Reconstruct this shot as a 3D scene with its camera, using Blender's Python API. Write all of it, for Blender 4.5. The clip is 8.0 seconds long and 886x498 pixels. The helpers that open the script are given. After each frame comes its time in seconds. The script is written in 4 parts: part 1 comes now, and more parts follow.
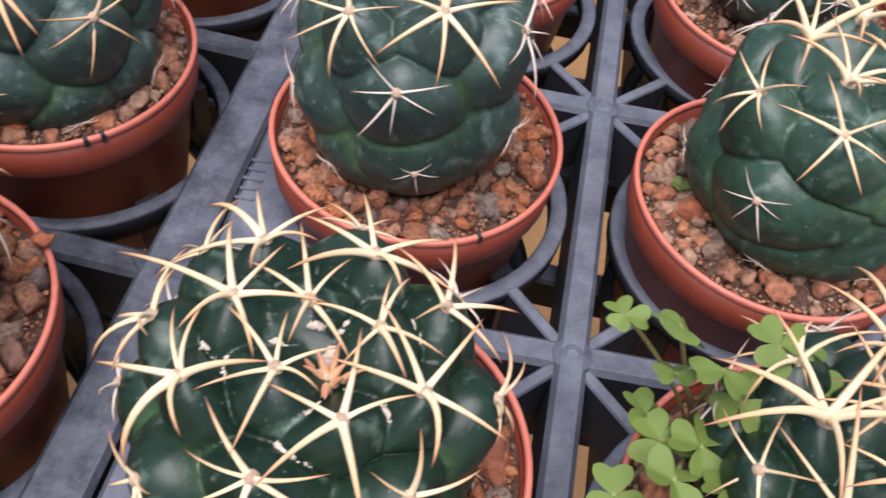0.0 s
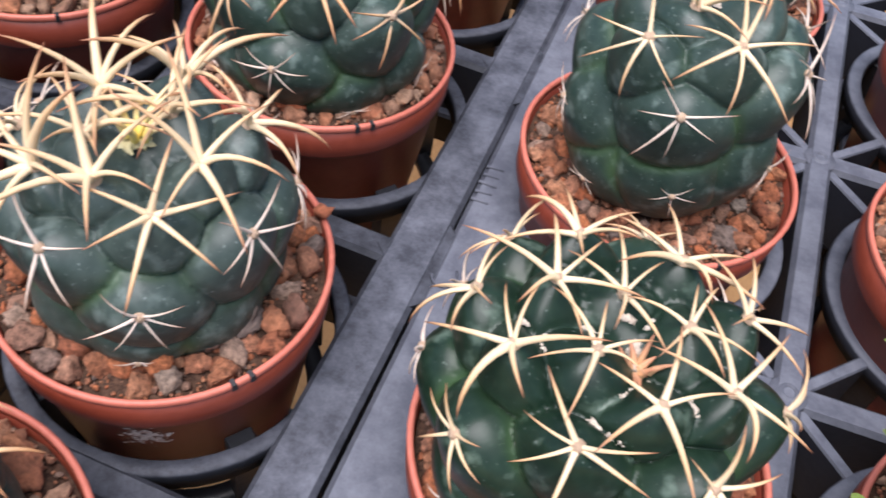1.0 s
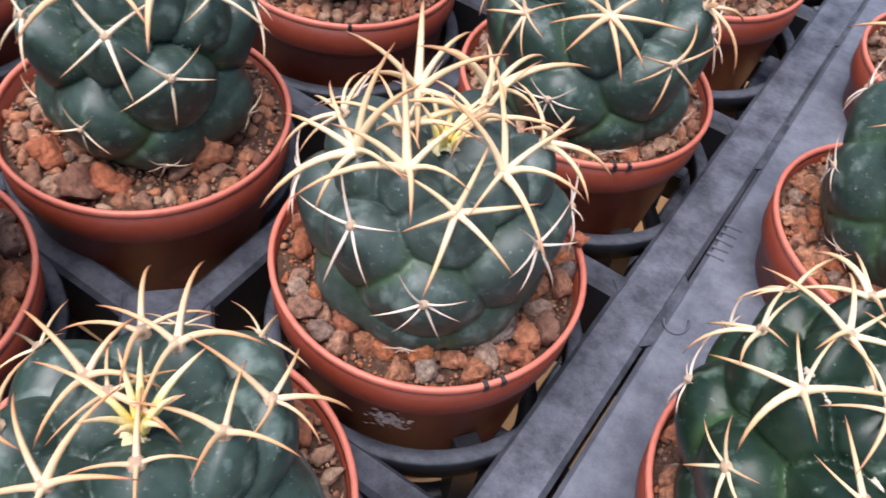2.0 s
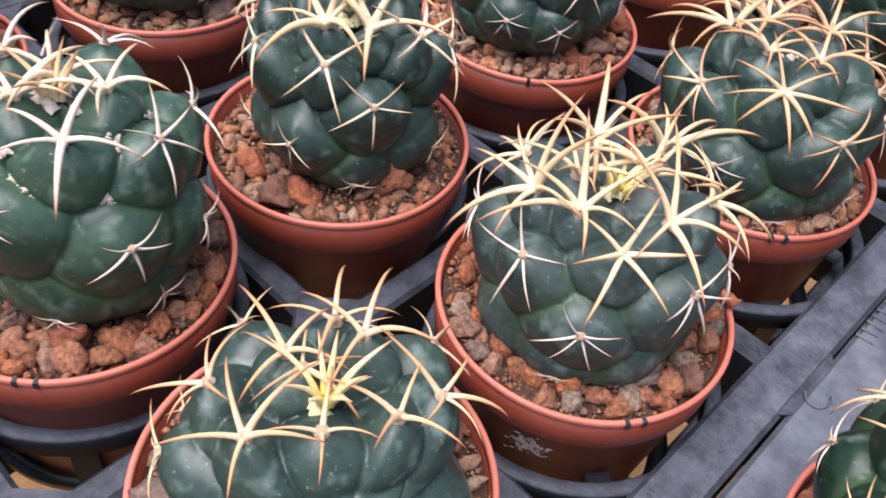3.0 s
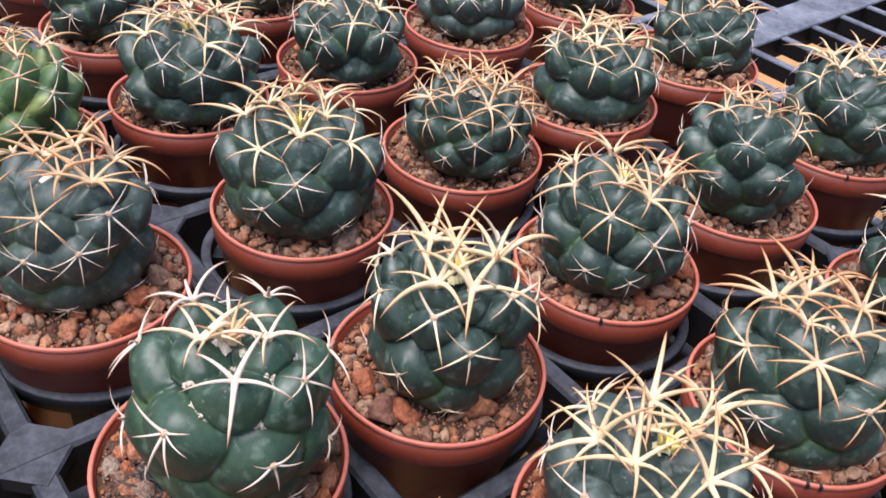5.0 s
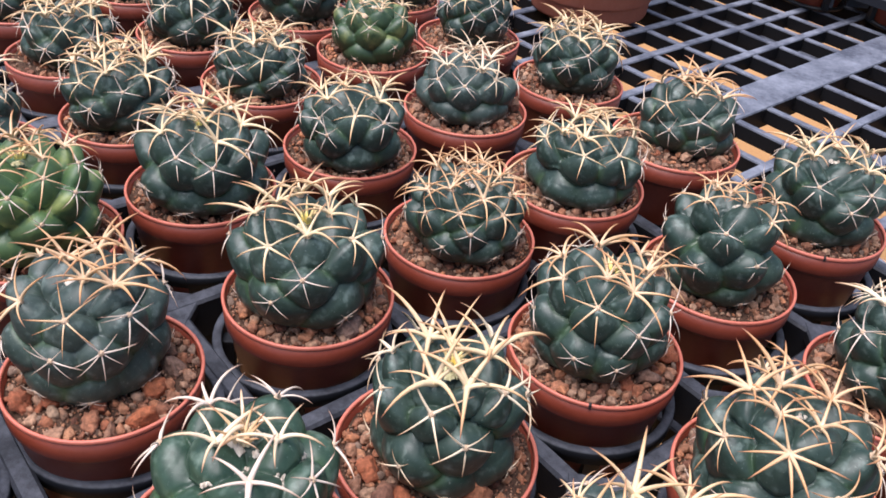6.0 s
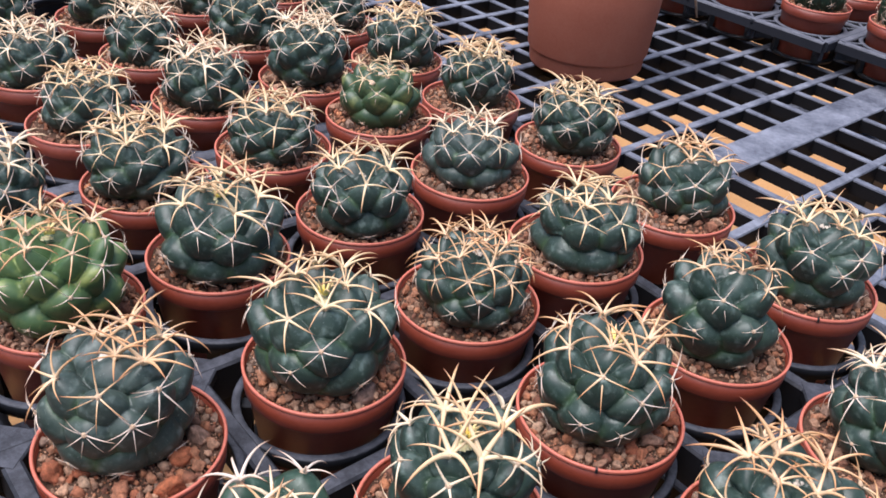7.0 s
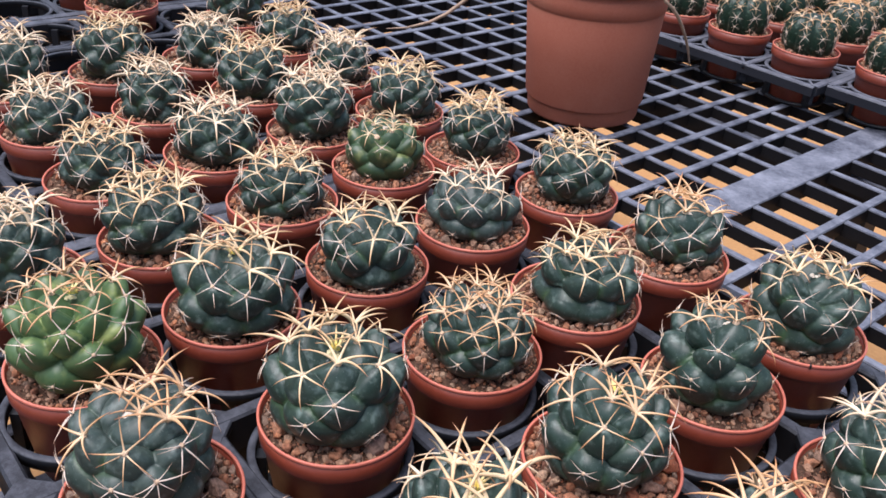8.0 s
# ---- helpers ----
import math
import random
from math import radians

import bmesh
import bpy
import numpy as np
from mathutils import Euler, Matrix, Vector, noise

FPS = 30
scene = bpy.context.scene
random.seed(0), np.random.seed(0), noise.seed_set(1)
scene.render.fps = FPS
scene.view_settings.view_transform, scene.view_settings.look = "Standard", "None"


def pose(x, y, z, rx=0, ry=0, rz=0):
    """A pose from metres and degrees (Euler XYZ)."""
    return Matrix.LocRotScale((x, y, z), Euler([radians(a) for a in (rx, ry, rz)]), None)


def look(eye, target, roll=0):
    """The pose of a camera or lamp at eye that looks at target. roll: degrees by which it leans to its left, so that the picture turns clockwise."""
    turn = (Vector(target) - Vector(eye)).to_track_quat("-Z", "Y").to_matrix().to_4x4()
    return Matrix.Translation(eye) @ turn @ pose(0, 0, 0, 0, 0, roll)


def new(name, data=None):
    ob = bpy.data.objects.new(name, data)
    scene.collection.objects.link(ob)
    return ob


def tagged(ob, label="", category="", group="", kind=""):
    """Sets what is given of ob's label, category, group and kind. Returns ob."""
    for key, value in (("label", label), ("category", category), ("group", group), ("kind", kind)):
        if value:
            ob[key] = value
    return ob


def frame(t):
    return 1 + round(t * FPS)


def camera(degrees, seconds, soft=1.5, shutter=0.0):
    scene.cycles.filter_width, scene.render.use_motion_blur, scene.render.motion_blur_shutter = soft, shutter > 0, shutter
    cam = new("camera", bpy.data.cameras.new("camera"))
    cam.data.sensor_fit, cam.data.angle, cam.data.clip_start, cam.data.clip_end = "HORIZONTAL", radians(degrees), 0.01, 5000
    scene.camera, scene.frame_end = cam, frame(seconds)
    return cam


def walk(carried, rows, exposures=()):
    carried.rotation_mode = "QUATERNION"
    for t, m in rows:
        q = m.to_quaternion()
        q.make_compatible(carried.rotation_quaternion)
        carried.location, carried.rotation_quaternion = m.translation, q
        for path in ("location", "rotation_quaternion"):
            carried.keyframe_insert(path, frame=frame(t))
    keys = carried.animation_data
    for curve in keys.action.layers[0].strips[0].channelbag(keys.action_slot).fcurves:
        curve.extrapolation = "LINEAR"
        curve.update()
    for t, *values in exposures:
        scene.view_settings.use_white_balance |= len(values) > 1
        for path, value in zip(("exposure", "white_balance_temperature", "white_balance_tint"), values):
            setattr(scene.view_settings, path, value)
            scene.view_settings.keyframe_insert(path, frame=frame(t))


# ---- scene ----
RIM = 0.88  # height of the pot rims over the ground
cam = camera(52.84, 8.0, 1.6, 0.25)
ROWS = [
    (0.0, 0.0471, 0.0944, 1.0725, 37.64, -6.39, 7.19),
    (0.5, 0.0254, 0.0827, 1.0693, 38.29, -7.01, 11.83),
    (1.0, 0.0039, 0.0705, 1.0724, 38.75, -7.24, 16.64),
    (1.5, -0.0173, 0.0562, 1.0705, 39.54, -7.36, 23.04),
    (1.7, -0.0229, 0.0515, 1.0698, 39.93, -7.44, 25.76),
    (2.8, -0.0204, 0.0298, 1.0756, 42.86, -5.20, 38.26),
    (3.0, -0.0223, 0.0238, 1.0772, 43.44, -5.88, 40.23),
    (3.5, -0.0184, 0.0123, 1.0892, 46.40, -6.39, 44.48),
    (4.0, -0.0161, 0.0082, 1.1045, 49.13, -6.29, 46.20),
    (4.5, -0.0159, 0.0055, 1.1209, 50.69, -5.93, 46.65),
    (5.0, -0.0148, 0.0003, 1.1383, 52.23, -5.78, 46.80),
    (5.2, -0.0146, -0.0010, 1.1451, 52.75, -5.83, 46.80),
    (6.3, -0.0089, -0.0090, 1.1800, 55.81, -5.19, 46.50),
    (6.5, -0.0089, -0.0113, 1.1840, 56.25, -5.13, 46.39),
    (7.0, -0.0110, -0.0189, 1.1991, 57.32, -5.22, 46.23),
    (7.5, -0.0097, -0.0262, 1.2137, 58.50, -5.14, 46.05),
    (8.0, -0.0063, -0.0320, 1.2219, 59.43, -4.80, 45.87),
]
EXPOSURES = [(0.0, 1.32), (0.5, 1.34), (1.5, 1.48), (2.8, 1.50), (3.5, 1.53), (4.5, 1.50), (5.2, 1.40), (6.3, 1.36), (8.0, 1.30)]
walk(cam, [(t, pose(x, y, z, rx, ry, rz)) for t, x, y, z, rx, ry, rz in ROWS], EXPOSURES)

# ---- light ----
SUN_ELEV, SUN_ROT = radians(74), radians(200)
world = bpy.data.worlds.new("world")
scene.world = world
world.use_nodes = True
wn = world.node_tree
sky = wn.nodes.new("ShaderNodeTexSky")
sky.sky_type, sky.sun_disc = "NISHITA", False
sky.sun_elevation, sky.sun_rotation = SUN_ELEV, SUN_ROT
sky.air_density, sky.dust_density, sky.ozone_density = 1.0, 2.0, 1.5
bg = wn.nodes["Background"]
bg.inputs["Strength"].default_value = 0.075
wn.links.new(sky.outputs["Color"], bg.inputs["Color"])
sun = new("sun", bpy.data.lights.new("sun", "SUN"))
sun.data.energy, sun.data.angle, sun.data.color = 2.3, radians(50), (0.98, 0.94, 1.0)
sun.matrix_world = look((math.sin(SUN_ROT) * math.cos(SUN_ELEV) * 9, math.cos(SUN_ROT) * math.cos(SUN_ELEV) * 9, math.sin(SUN_ELEV) * 9), (0, 0, 0))


# ---- materials ----
def material(name, low, high, rough, scale=60.0, bump=0.2, fine=8.0, spec=0.5, stain=None, specks=None):
    """Two tones mixed by broad and fine noise in object space, with fine relief."""
    m = bpy.data.materials.new(name)
    m.use_nodes = True
    nt = m.node_tree
    b = nt.nodes["Principled BSDF"]
    co = nt.nodes.new("ShaderNodeTexCoord")
    n1 = nt.nodes.new("ShaderNodeTexNoise")
    n1.inputs["Scale"].default_value, n1.inputs["Detail"].default_value = scale, 4
    n2 = nt.nodes.new("ShaderNodeTexNoise")
    n2.inputs["Scale"].default_value, n2.inputs["Detail"].default_value = scale * fine, 6
    for n in (n1, n2):
        nt.links.new(co.outputs["Object"], n.inputs["Vector"])
    mix = nt.nodes.new("ShaderNodeMath")
    mix.operation = "MULTIPLY_ADD"
    mix.inputs[1].default_value = 0.55
    half = nt.nodes.new("ShaderNodeMath")
    half.operation = "MULTIPLY"
    half.inputs[1].default_value = 0.45
    nt.links.new(n2.outputs["Fac"], half.inputs[0])
    nt.links.new(n1.outputs["Fac"], mix.inputs[0])
    nt.links.new(half.outputs[0], mix.inputs[2])
    ramp = nt.nodes.new("ShaderNodeValToRGB")
    ramp.color_ramp.elements[0].position, ramp.color_ramp.elements[1].position = 0.34, 0.66
    ramp.color_ramp.elements[0].color, ramp.color_ramp.elements[1].color = (*low, 1), (*high, 1)
    nt.links.new(mix.outputs[0], ramp.inputs["Fac"])
    out = ramp.outputs["Color"]
    for colour, lo, hi, sc in [q for q in (stain, specks) if q]:
        n3 = nt.nodes.new("ShaderNodeTexNoise")
        n3.inputs["Scale"].default_value, n3.inputs["Detail"].default_value = sc, 8
        nt.links.new(co.outputs["Object"], n3.inputs["Vector"])
        r3 = nt.nodes.new("ShaderNodeValToRGB")
        r3.color_ramp.elements[0].position, r3.color_ramp.elements[1].position = lo, hi
        nt.links.new(n3.outputs["Fac"], r3.inputs["Fac"])
        mx = nt.nodes.new("ShaderNodeMix")
        mx.data_type = "RGBA"
        mx.inputs["B"].default_value = (*colour, 1)
        nt.links.new(r3.outputs["Color"], mx.inputs["Factor"])
        nt.links.new(out, mx.inputs["A"])
        out = mx.outputs["Result"]
    nt.links.new(out, b.inputs["Base Color"])
    rr = nt.nodes.new("ShaderNodeMapRange")
    rr.inputs["To Min"].default_value, rr.inputs["To Max"].default_value = rough - 0.1, min(1, rough + 0.14)
    nt.links.new(n1.outputs["Fac"], rr.inputs["Value"])
    nt.links.new(rr.outputs["Result"], b.inputs["Roughness"])
    b.inputs["Specular IOR Level"].default_value = spec
    bp = nt.nodes.new("ShaderNodeBump")
    bp.inputs["Strength"].default_value, bp.inputs["Distance"].default_value = bump, 0.0006
    nt.links.new(n2.outputs["Fac"], bp.inputs["Height"])
    nt.links.new(bp.outputs["Normal"], b.inputs["Normal"])
    return m


def tones(name, colours, rough, source, bump=0.5, grain=500.0, spread=0.25):
    """Colour picked per piece (or along an attribute) from a ramp, with grain on top."""
    m = bpy.data.materials.new(name)
    m.use_nodes = True
    nt = m.node_tree
    b = nt.nodes["Principled BSDF"]
    if source == "island":
        src = nt.nodes.new("ShaderNodeNewGeometry").outputs["Random Per Island"]
    elif source == "object":
        src = nt.nodes.new("ShaderNodeObjectInfo").outputs["Random"]
    else:
        at = nt.nodes.new("ShaderNodeAttribute")
        at.attribute_name = source
        src = at.outputs["Fac"]
    ramp = nt.nodes.new("ShaderNodeValToRGB")
    e = ramp.color_ramp.elements
    while len(e) < len(colours):
        e.new(0.5)
    for k, c in enumerate(colours):
        e[k].position, e[k].color = (c[3] if len(c) > 3 else k / (len(colours) - 1)), (*c[:3], 1)
    nt.links.new(src, ramp.inputs["Fac"])
    co = nt.nodes.new("ShaderNodeTexCoord")
    n = nt.nodes.new("ShaderNodeTexNoise")
    n.inputs["Scale"].default_value, n.inputs["Detail"].default_value, n.inputs["Roughness"].default_value = grain, 6, 0.65
    nt.links.new(co.outputs["Object"], n.inputs["Vector"])
    mr = nt.nodes.new("ShaderNodeMapRange")
    mr.inputs["From Min"].default_value, mr.inputs["From Max"].default_value = 0.3, 0.7
    mr.inputs["To Min"].default_value, mr.inputs["To Max"].default_value = 1 - spread, 1 + spread
    nt.links.new(n.outputs["Fac"], mr.inputs["Value"])
    mul = nt.nodes.new("ShaderNodeVectorMath")
    mul.operation = "SCALE"
    nt.links.new(ramp.outputs["Color"], mul.inputs[0])
    nt.links.new(mr.outputs["Result"], mul.inputs["Scale"])
    nt.links.new(mul.outputs["Vector"], b.inputs["Base Color"])
    b.inputs["Roughness"].default_value = rough
    bp = nt.nodes.new("ShaderNodeBump")
    bp.inputs["Strength"].default_value, bp.inputs["Distance"].default_value = bump, 0.0008 if bump < 0.5 else 0.002
    nt.links.new(n.outputs["Fac"], bp.inputs["Height"])
    nt.links.new(bp.outputs["Normal"], b.inputs["Normal"])
    return m


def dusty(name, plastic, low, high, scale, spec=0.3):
    """Black plastic with dust and scuffs, plus painted top light on what faces up."""
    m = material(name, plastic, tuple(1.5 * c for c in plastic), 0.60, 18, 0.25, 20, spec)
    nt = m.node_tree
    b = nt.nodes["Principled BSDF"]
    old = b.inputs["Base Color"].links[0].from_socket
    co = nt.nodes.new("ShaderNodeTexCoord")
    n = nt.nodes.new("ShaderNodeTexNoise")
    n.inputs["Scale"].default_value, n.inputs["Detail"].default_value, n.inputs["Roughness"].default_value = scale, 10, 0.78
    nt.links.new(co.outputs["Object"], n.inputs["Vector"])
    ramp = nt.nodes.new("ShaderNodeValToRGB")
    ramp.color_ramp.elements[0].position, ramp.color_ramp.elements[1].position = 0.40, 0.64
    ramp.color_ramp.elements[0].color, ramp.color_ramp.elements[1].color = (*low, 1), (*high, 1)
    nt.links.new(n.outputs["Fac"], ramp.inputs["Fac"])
    # top light put into the colour: pale by upward normal, sides stay black
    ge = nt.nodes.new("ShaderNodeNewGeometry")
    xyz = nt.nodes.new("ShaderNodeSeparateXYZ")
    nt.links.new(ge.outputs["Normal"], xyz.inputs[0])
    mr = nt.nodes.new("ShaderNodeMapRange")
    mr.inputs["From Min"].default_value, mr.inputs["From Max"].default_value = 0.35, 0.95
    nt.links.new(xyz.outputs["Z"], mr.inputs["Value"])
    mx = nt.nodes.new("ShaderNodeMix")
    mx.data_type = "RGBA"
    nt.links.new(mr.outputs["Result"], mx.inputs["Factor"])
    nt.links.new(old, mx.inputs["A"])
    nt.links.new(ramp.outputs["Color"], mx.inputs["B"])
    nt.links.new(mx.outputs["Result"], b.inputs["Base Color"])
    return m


M_SKIN = {
    "lime": material("skin_lime_green", (0.036, 0.086, 0.033), (0.092, 0.150, 0.055), 0.42, 30, 0.15, 9, 0.5, ((0.27, 0.31, 0.09), 0.56, 0.72, 60)),
    "blue": material("skin_blue_green", (0.016, 0.033, 0.0255), (0.042, 0.067, 0.053), 0.38, 40, 0.15, 9, 0.42, ((0.15, 0.20, 0.175), 0.55, 0.78, 160), ((0.20, 0.24, 0.21), 0.64, 0.78, 900)),
    "deep": material("skin_deep_green", (0.006, 0.017, 0.010), (0.017, 0.036, 0.022), 0.33, 40, 0.15, 9, 0.30, ((0.12, 0.17, 0.13), 0.58, 0.80, 160), ((0.20, 0.24, 0.21), 0.66, 0.80, 900)),
    "grass": material("skin_grass_green", (0.021, 0.050, 0.024), (0.052, 0.088, 0.037), 0.42, 30, 0.15, 9, 0.5, ((0.24, 0.26, 0.09), 0.54, 0.74, 60)),
    "dusty": material("skin_dusty_green", (0.023, 0.039, 0.033), (0.056, 0.079, 0.068), 0.42, 40, 0.15, 9, 0.42, ((0.15, 0.19, 0.17), 0.54, 0.76, 160), ((0.22, 0.26, 0.24), 0.64, 0.78, 900)),
    "moss": material("skin_moss_green", (0.014, 0.036, 0.022), (0.040, 0.077, 0.050), 0.38, 40, 0.15, 9, 0.42, ((0.13, 0.18, 0.14), 0.56, 0.78, 160), ((0.20, 0.24, 0.21), 0.65, 0.79, 900)),
}
for skin_mat in M_SKIN.values():
    # fresher green tissue in the creases between the knobs
    nt = skin_mat.node_tree
    socket = nt.nodes["Principled BSDF"].inputs["Base Color"]
    fresh = nt.nodes.new("ShaderNodeAttribute")
    fresh.attribute_name = "fresh"
    blend = nt.nodes.new("ShaderNodeMix")
    blend.data_type = "RGBA"
    blend.inputs["B"].default_value = (0.062, 0.120, 0.040, 1)
    nt.links.new(fresh.outputs["Fac"], blend.inputs["Factor"])
    nt.links.new(socket.links[0].from_socket, blend.inputs["A"])
    nt.links.new(blend.outputs["Result"], socket)

M_SPINE = {
    "ivory": tones("spine_ivory", [(0.67, 0.50, 0.40, 0.0), (0.73, 0.60, 0.50, 0.25), (0.63, 0.47, 0.36, 0.72), (0.30, 0.13, 0.08, 1.0)], 0.5, "along", 0.2, 900, 0.12),
    "gold": tones("spine_gold", [(0.76, 0.61, 0.41, 0.0), (0.73, 0.55, 0.33, 0.32), (0.60, 0.36, 0.18, 0.72), (0.27, 0.09, 0.045, 1.0)], 0.5, "along", 0.2, 900, 0.12),
    "straw": tones("spine_straw", [(0.77, 0.64, 0.47, 0.0), (0.75, 0.60, 0.42, 0.35), (0.63, 0.42, 0.25, 0.76), (0.33, 0.14, 0.08, 1.0)], 0.5, "along", 0.2, 900, 0.12),
    "amber": tones("spine_amber", [(0.73, 0.55, 0.38, 0.0), (0.66, 0.43, 0.24, 0.32), (0.53, 0.265, 0.115, 0.74), (0.23, 0.075, 0.04, 1.0)], 0.5, "along", 0.2, 900, 0.12),
}
M_WOOL = material("wool", (0.50, 0.40, 0.31), (0.74, 0.66, 0.56), 0.9, 300, 0.8, 5, 0.2)
M_PAD = material("areole_felt", (0.62, 0.39, 0.25), (0.84, 0.64, 0.45), 0.9, 300, 0.8, 5, 0.2)
M_BUDWOOL = material("yellow_wool", (0.60, 0.52, 0.26), (0.80, 0.73, 0.46), 0.9, 300, 0.8, 5, 0.2)
M_BUD2 = tones("salmon_bud", [(0.66, 0.44, 0.24, 0.0), (0.62, 0.33, 0.18, 0.4), (0.50, 0.20, 0.11, 1.0)], 0.5, "along", 0.2, 900, 0.12)
M_BUD = tones("bud", [(0.82, 0.64, 0.13, 0.0), (0.86, 0.74, 0.34, 0.35), (0.78, 0.58, 0.32, 0.75), (0.45, 0.20, 0.09, 1.0)], 0.5, "along", 0.2, 900, 0.12)
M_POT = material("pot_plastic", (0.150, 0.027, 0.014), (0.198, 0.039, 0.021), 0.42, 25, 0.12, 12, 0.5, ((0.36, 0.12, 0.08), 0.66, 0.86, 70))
# worn lip, paler than the wall with the light it catches painted in
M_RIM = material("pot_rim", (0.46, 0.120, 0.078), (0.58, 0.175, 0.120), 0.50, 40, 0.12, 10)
M_RED = tones("red_lava_gravel", [(0.38, 0.115, 0.046), (0.44, 0.175, 0.080), (0.22, 0.080, 0.044), (0.46, 0.21, 0.110), (0.15, 0.118, 0.100), (0.46, 0.155, 0.060), (0.27, 0.090, 0.045), (0.42, 0.14, 0.06), (0.28, 0.22, 0.17), (0.40, 0.12, 0.048)], 0.92, "island", 1.0, 650, 0.7)
M_STONE = tones("lava_gravel", [(0.32, 0.105, 0.052), (0.42, 0.195, 0.105), (0.16, 0.062, 0.038), (0.46, 0.27, 0.17), (0.20, 0.135, 0.100), (0.46, 0.185, 0.088), (0.25, 0.100, 0.056), (0.40, 0.26, 0.17), (0.35, 0.115, 0.054)], 0.92, "island", 1.0, 420, 0.55)
M_PEBBLE = tones("lava_pebble", [(0.40, 0.125, 0.058), (0.27, 0.085, 0.043), (0.42, 0.17, 0.085), (0.19, 0.15, 0.125), (0.24, 0.090, 0.050), (0.42, 0.125, 0.052)], 0.92, "object", 1.0, 420, 0.55)
M_SOIL = material("soil", (0.022, 0.012, 0.009), (0.145, 0.080, 0.052), 0.95, 800, 1.0, 4, 0.2)
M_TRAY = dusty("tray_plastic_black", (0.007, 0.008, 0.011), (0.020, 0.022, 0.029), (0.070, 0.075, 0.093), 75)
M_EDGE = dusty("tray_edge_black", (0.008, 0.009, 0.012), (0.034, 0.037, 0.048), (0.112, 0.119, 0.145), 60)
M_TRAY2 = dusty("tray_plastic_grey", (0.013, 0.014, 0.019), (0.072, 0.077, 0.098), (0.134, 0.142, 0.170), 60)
# foot rings and posts plain black, the dark below the trays painted in
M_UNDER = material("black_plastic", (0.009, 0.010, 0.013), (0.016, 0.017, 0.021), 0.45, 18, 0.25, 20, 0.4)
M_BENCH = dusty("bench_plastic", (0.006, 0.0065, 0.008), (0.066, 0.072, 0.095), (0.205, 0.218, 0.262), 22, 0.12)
M_TERRA = material("planter_plastic", (0.29, 0.085, 0.052), (0.335, 0.115, 0.075), 0.68, 12, 0.2, 30, 0.2, ((0.36, 0.15, 0.10), 0.60, 0.85, 14))
M_GROUND = material("sandy_ground", (0.33, 0.170, 0.070), (0.43, 0.235, 0.100), 0.95, 3, 0.6, 40, 0.2, ((0.30, 0.18, 0.09), 0.62, 0.8, 6))
M_TWIG = material("dry_stem", (0.20, 0.13, 0.09), (0.40, 0.28, 0.20), 0.8, 200, 0.4)
M_MARK = material("black_ink", (0.012, 0.012, 0.014), (0.03, 0.03, 0.032), 0.5, 200, 0.1)


# ---- mesh helpers ----
def thing(name, at=(0, 0, 0), turn=0.0, **tags):
    ob = new(name)
    ob.empty_display_size = 0.01
    ob.location, ob.rotation_euler = at, (0, 0, turn)
    return tagged(ob, **tags)


def mesh_of(name, verts, faces, mat, smooth=True):
    me = bpy.data.meshes.new(name)
    me.from_pydata(verts if isinstance(verts, list) else verts.tolist(), [], faces)
    if smooth:
        me.polygons.foreach_set("use_smooth", [True] * len(me.polygons))
    me.materials.append(mat)
    me.update()
    return me


def part(name, data, parent, label="", at=None, turn=0.0):
    ob = new(name, data)
    ob.parent = parent
    if at is not None:
        ob.location = at
    ob.rotation_euler = (0, 0, turn)
    if label:
        ob["label"] = label
    return ob


def lathe(name, profile, mat, seg=64, closed=True):
    """A turned shape from (radius, height) pairs; the profile is a closed loop, or an open line."""
    n, v, f = len(profile), [], []
    for k in range(seg):
        a = 2 * math.pi * k / seg
        v += [(r * math.cos(a), r * math.sin(a), z) for r, z in profile]
    for k in range(seg):
        for i in range(n if closed else n - 1):
            a, b = k * n + i, k * n + (i + 1) % n
            c, d = ((k + 1) % seg) * n + (i + 1) % n, ((k + 1) % seg) * n + i
            f.append((a, d, c, b))
    return mesh_of(name, v, f, mat)


def bar(name, p, q, width, top, height, mat, bevel=0.0012):
    """A straight bevelled bar from p to q (plan), its top at the height top."""
    p, q = Vector(p), Vector(q)
    d = (q - p).normalized()
    s = Vector((-d.y, d.x))
    w = width / 2
    prof = [(-w, -height), (-w, -bevel), (-w + bevel, 0), (w - bevel, 0), (w, -bevel), (w, -height)]
    v = [(*(e + s * a), top + z) for e in (p, q) for a, z in prof]
    n = len(prof)
    f = [(i, (i + 1) % n, n + (i + 1) % n, n + i) for i in range(n)] + [tuple(range(n))[::-1], tuple(range(n, 2 * n))]
    return mesh_of(name, v, f, mat, False)


ICO = {}
for level in (1, 2, 3):
    bm = bmesh.new()
    bmesh.ops.create_icosphere(bm, subdivisions=level, radius=1.0)
    ICO[level] = (np.array([v.co[:] for v in bm.verts]), np.array([[v.index for v in f.verts] for f in bm.faces]))
    bm.free()


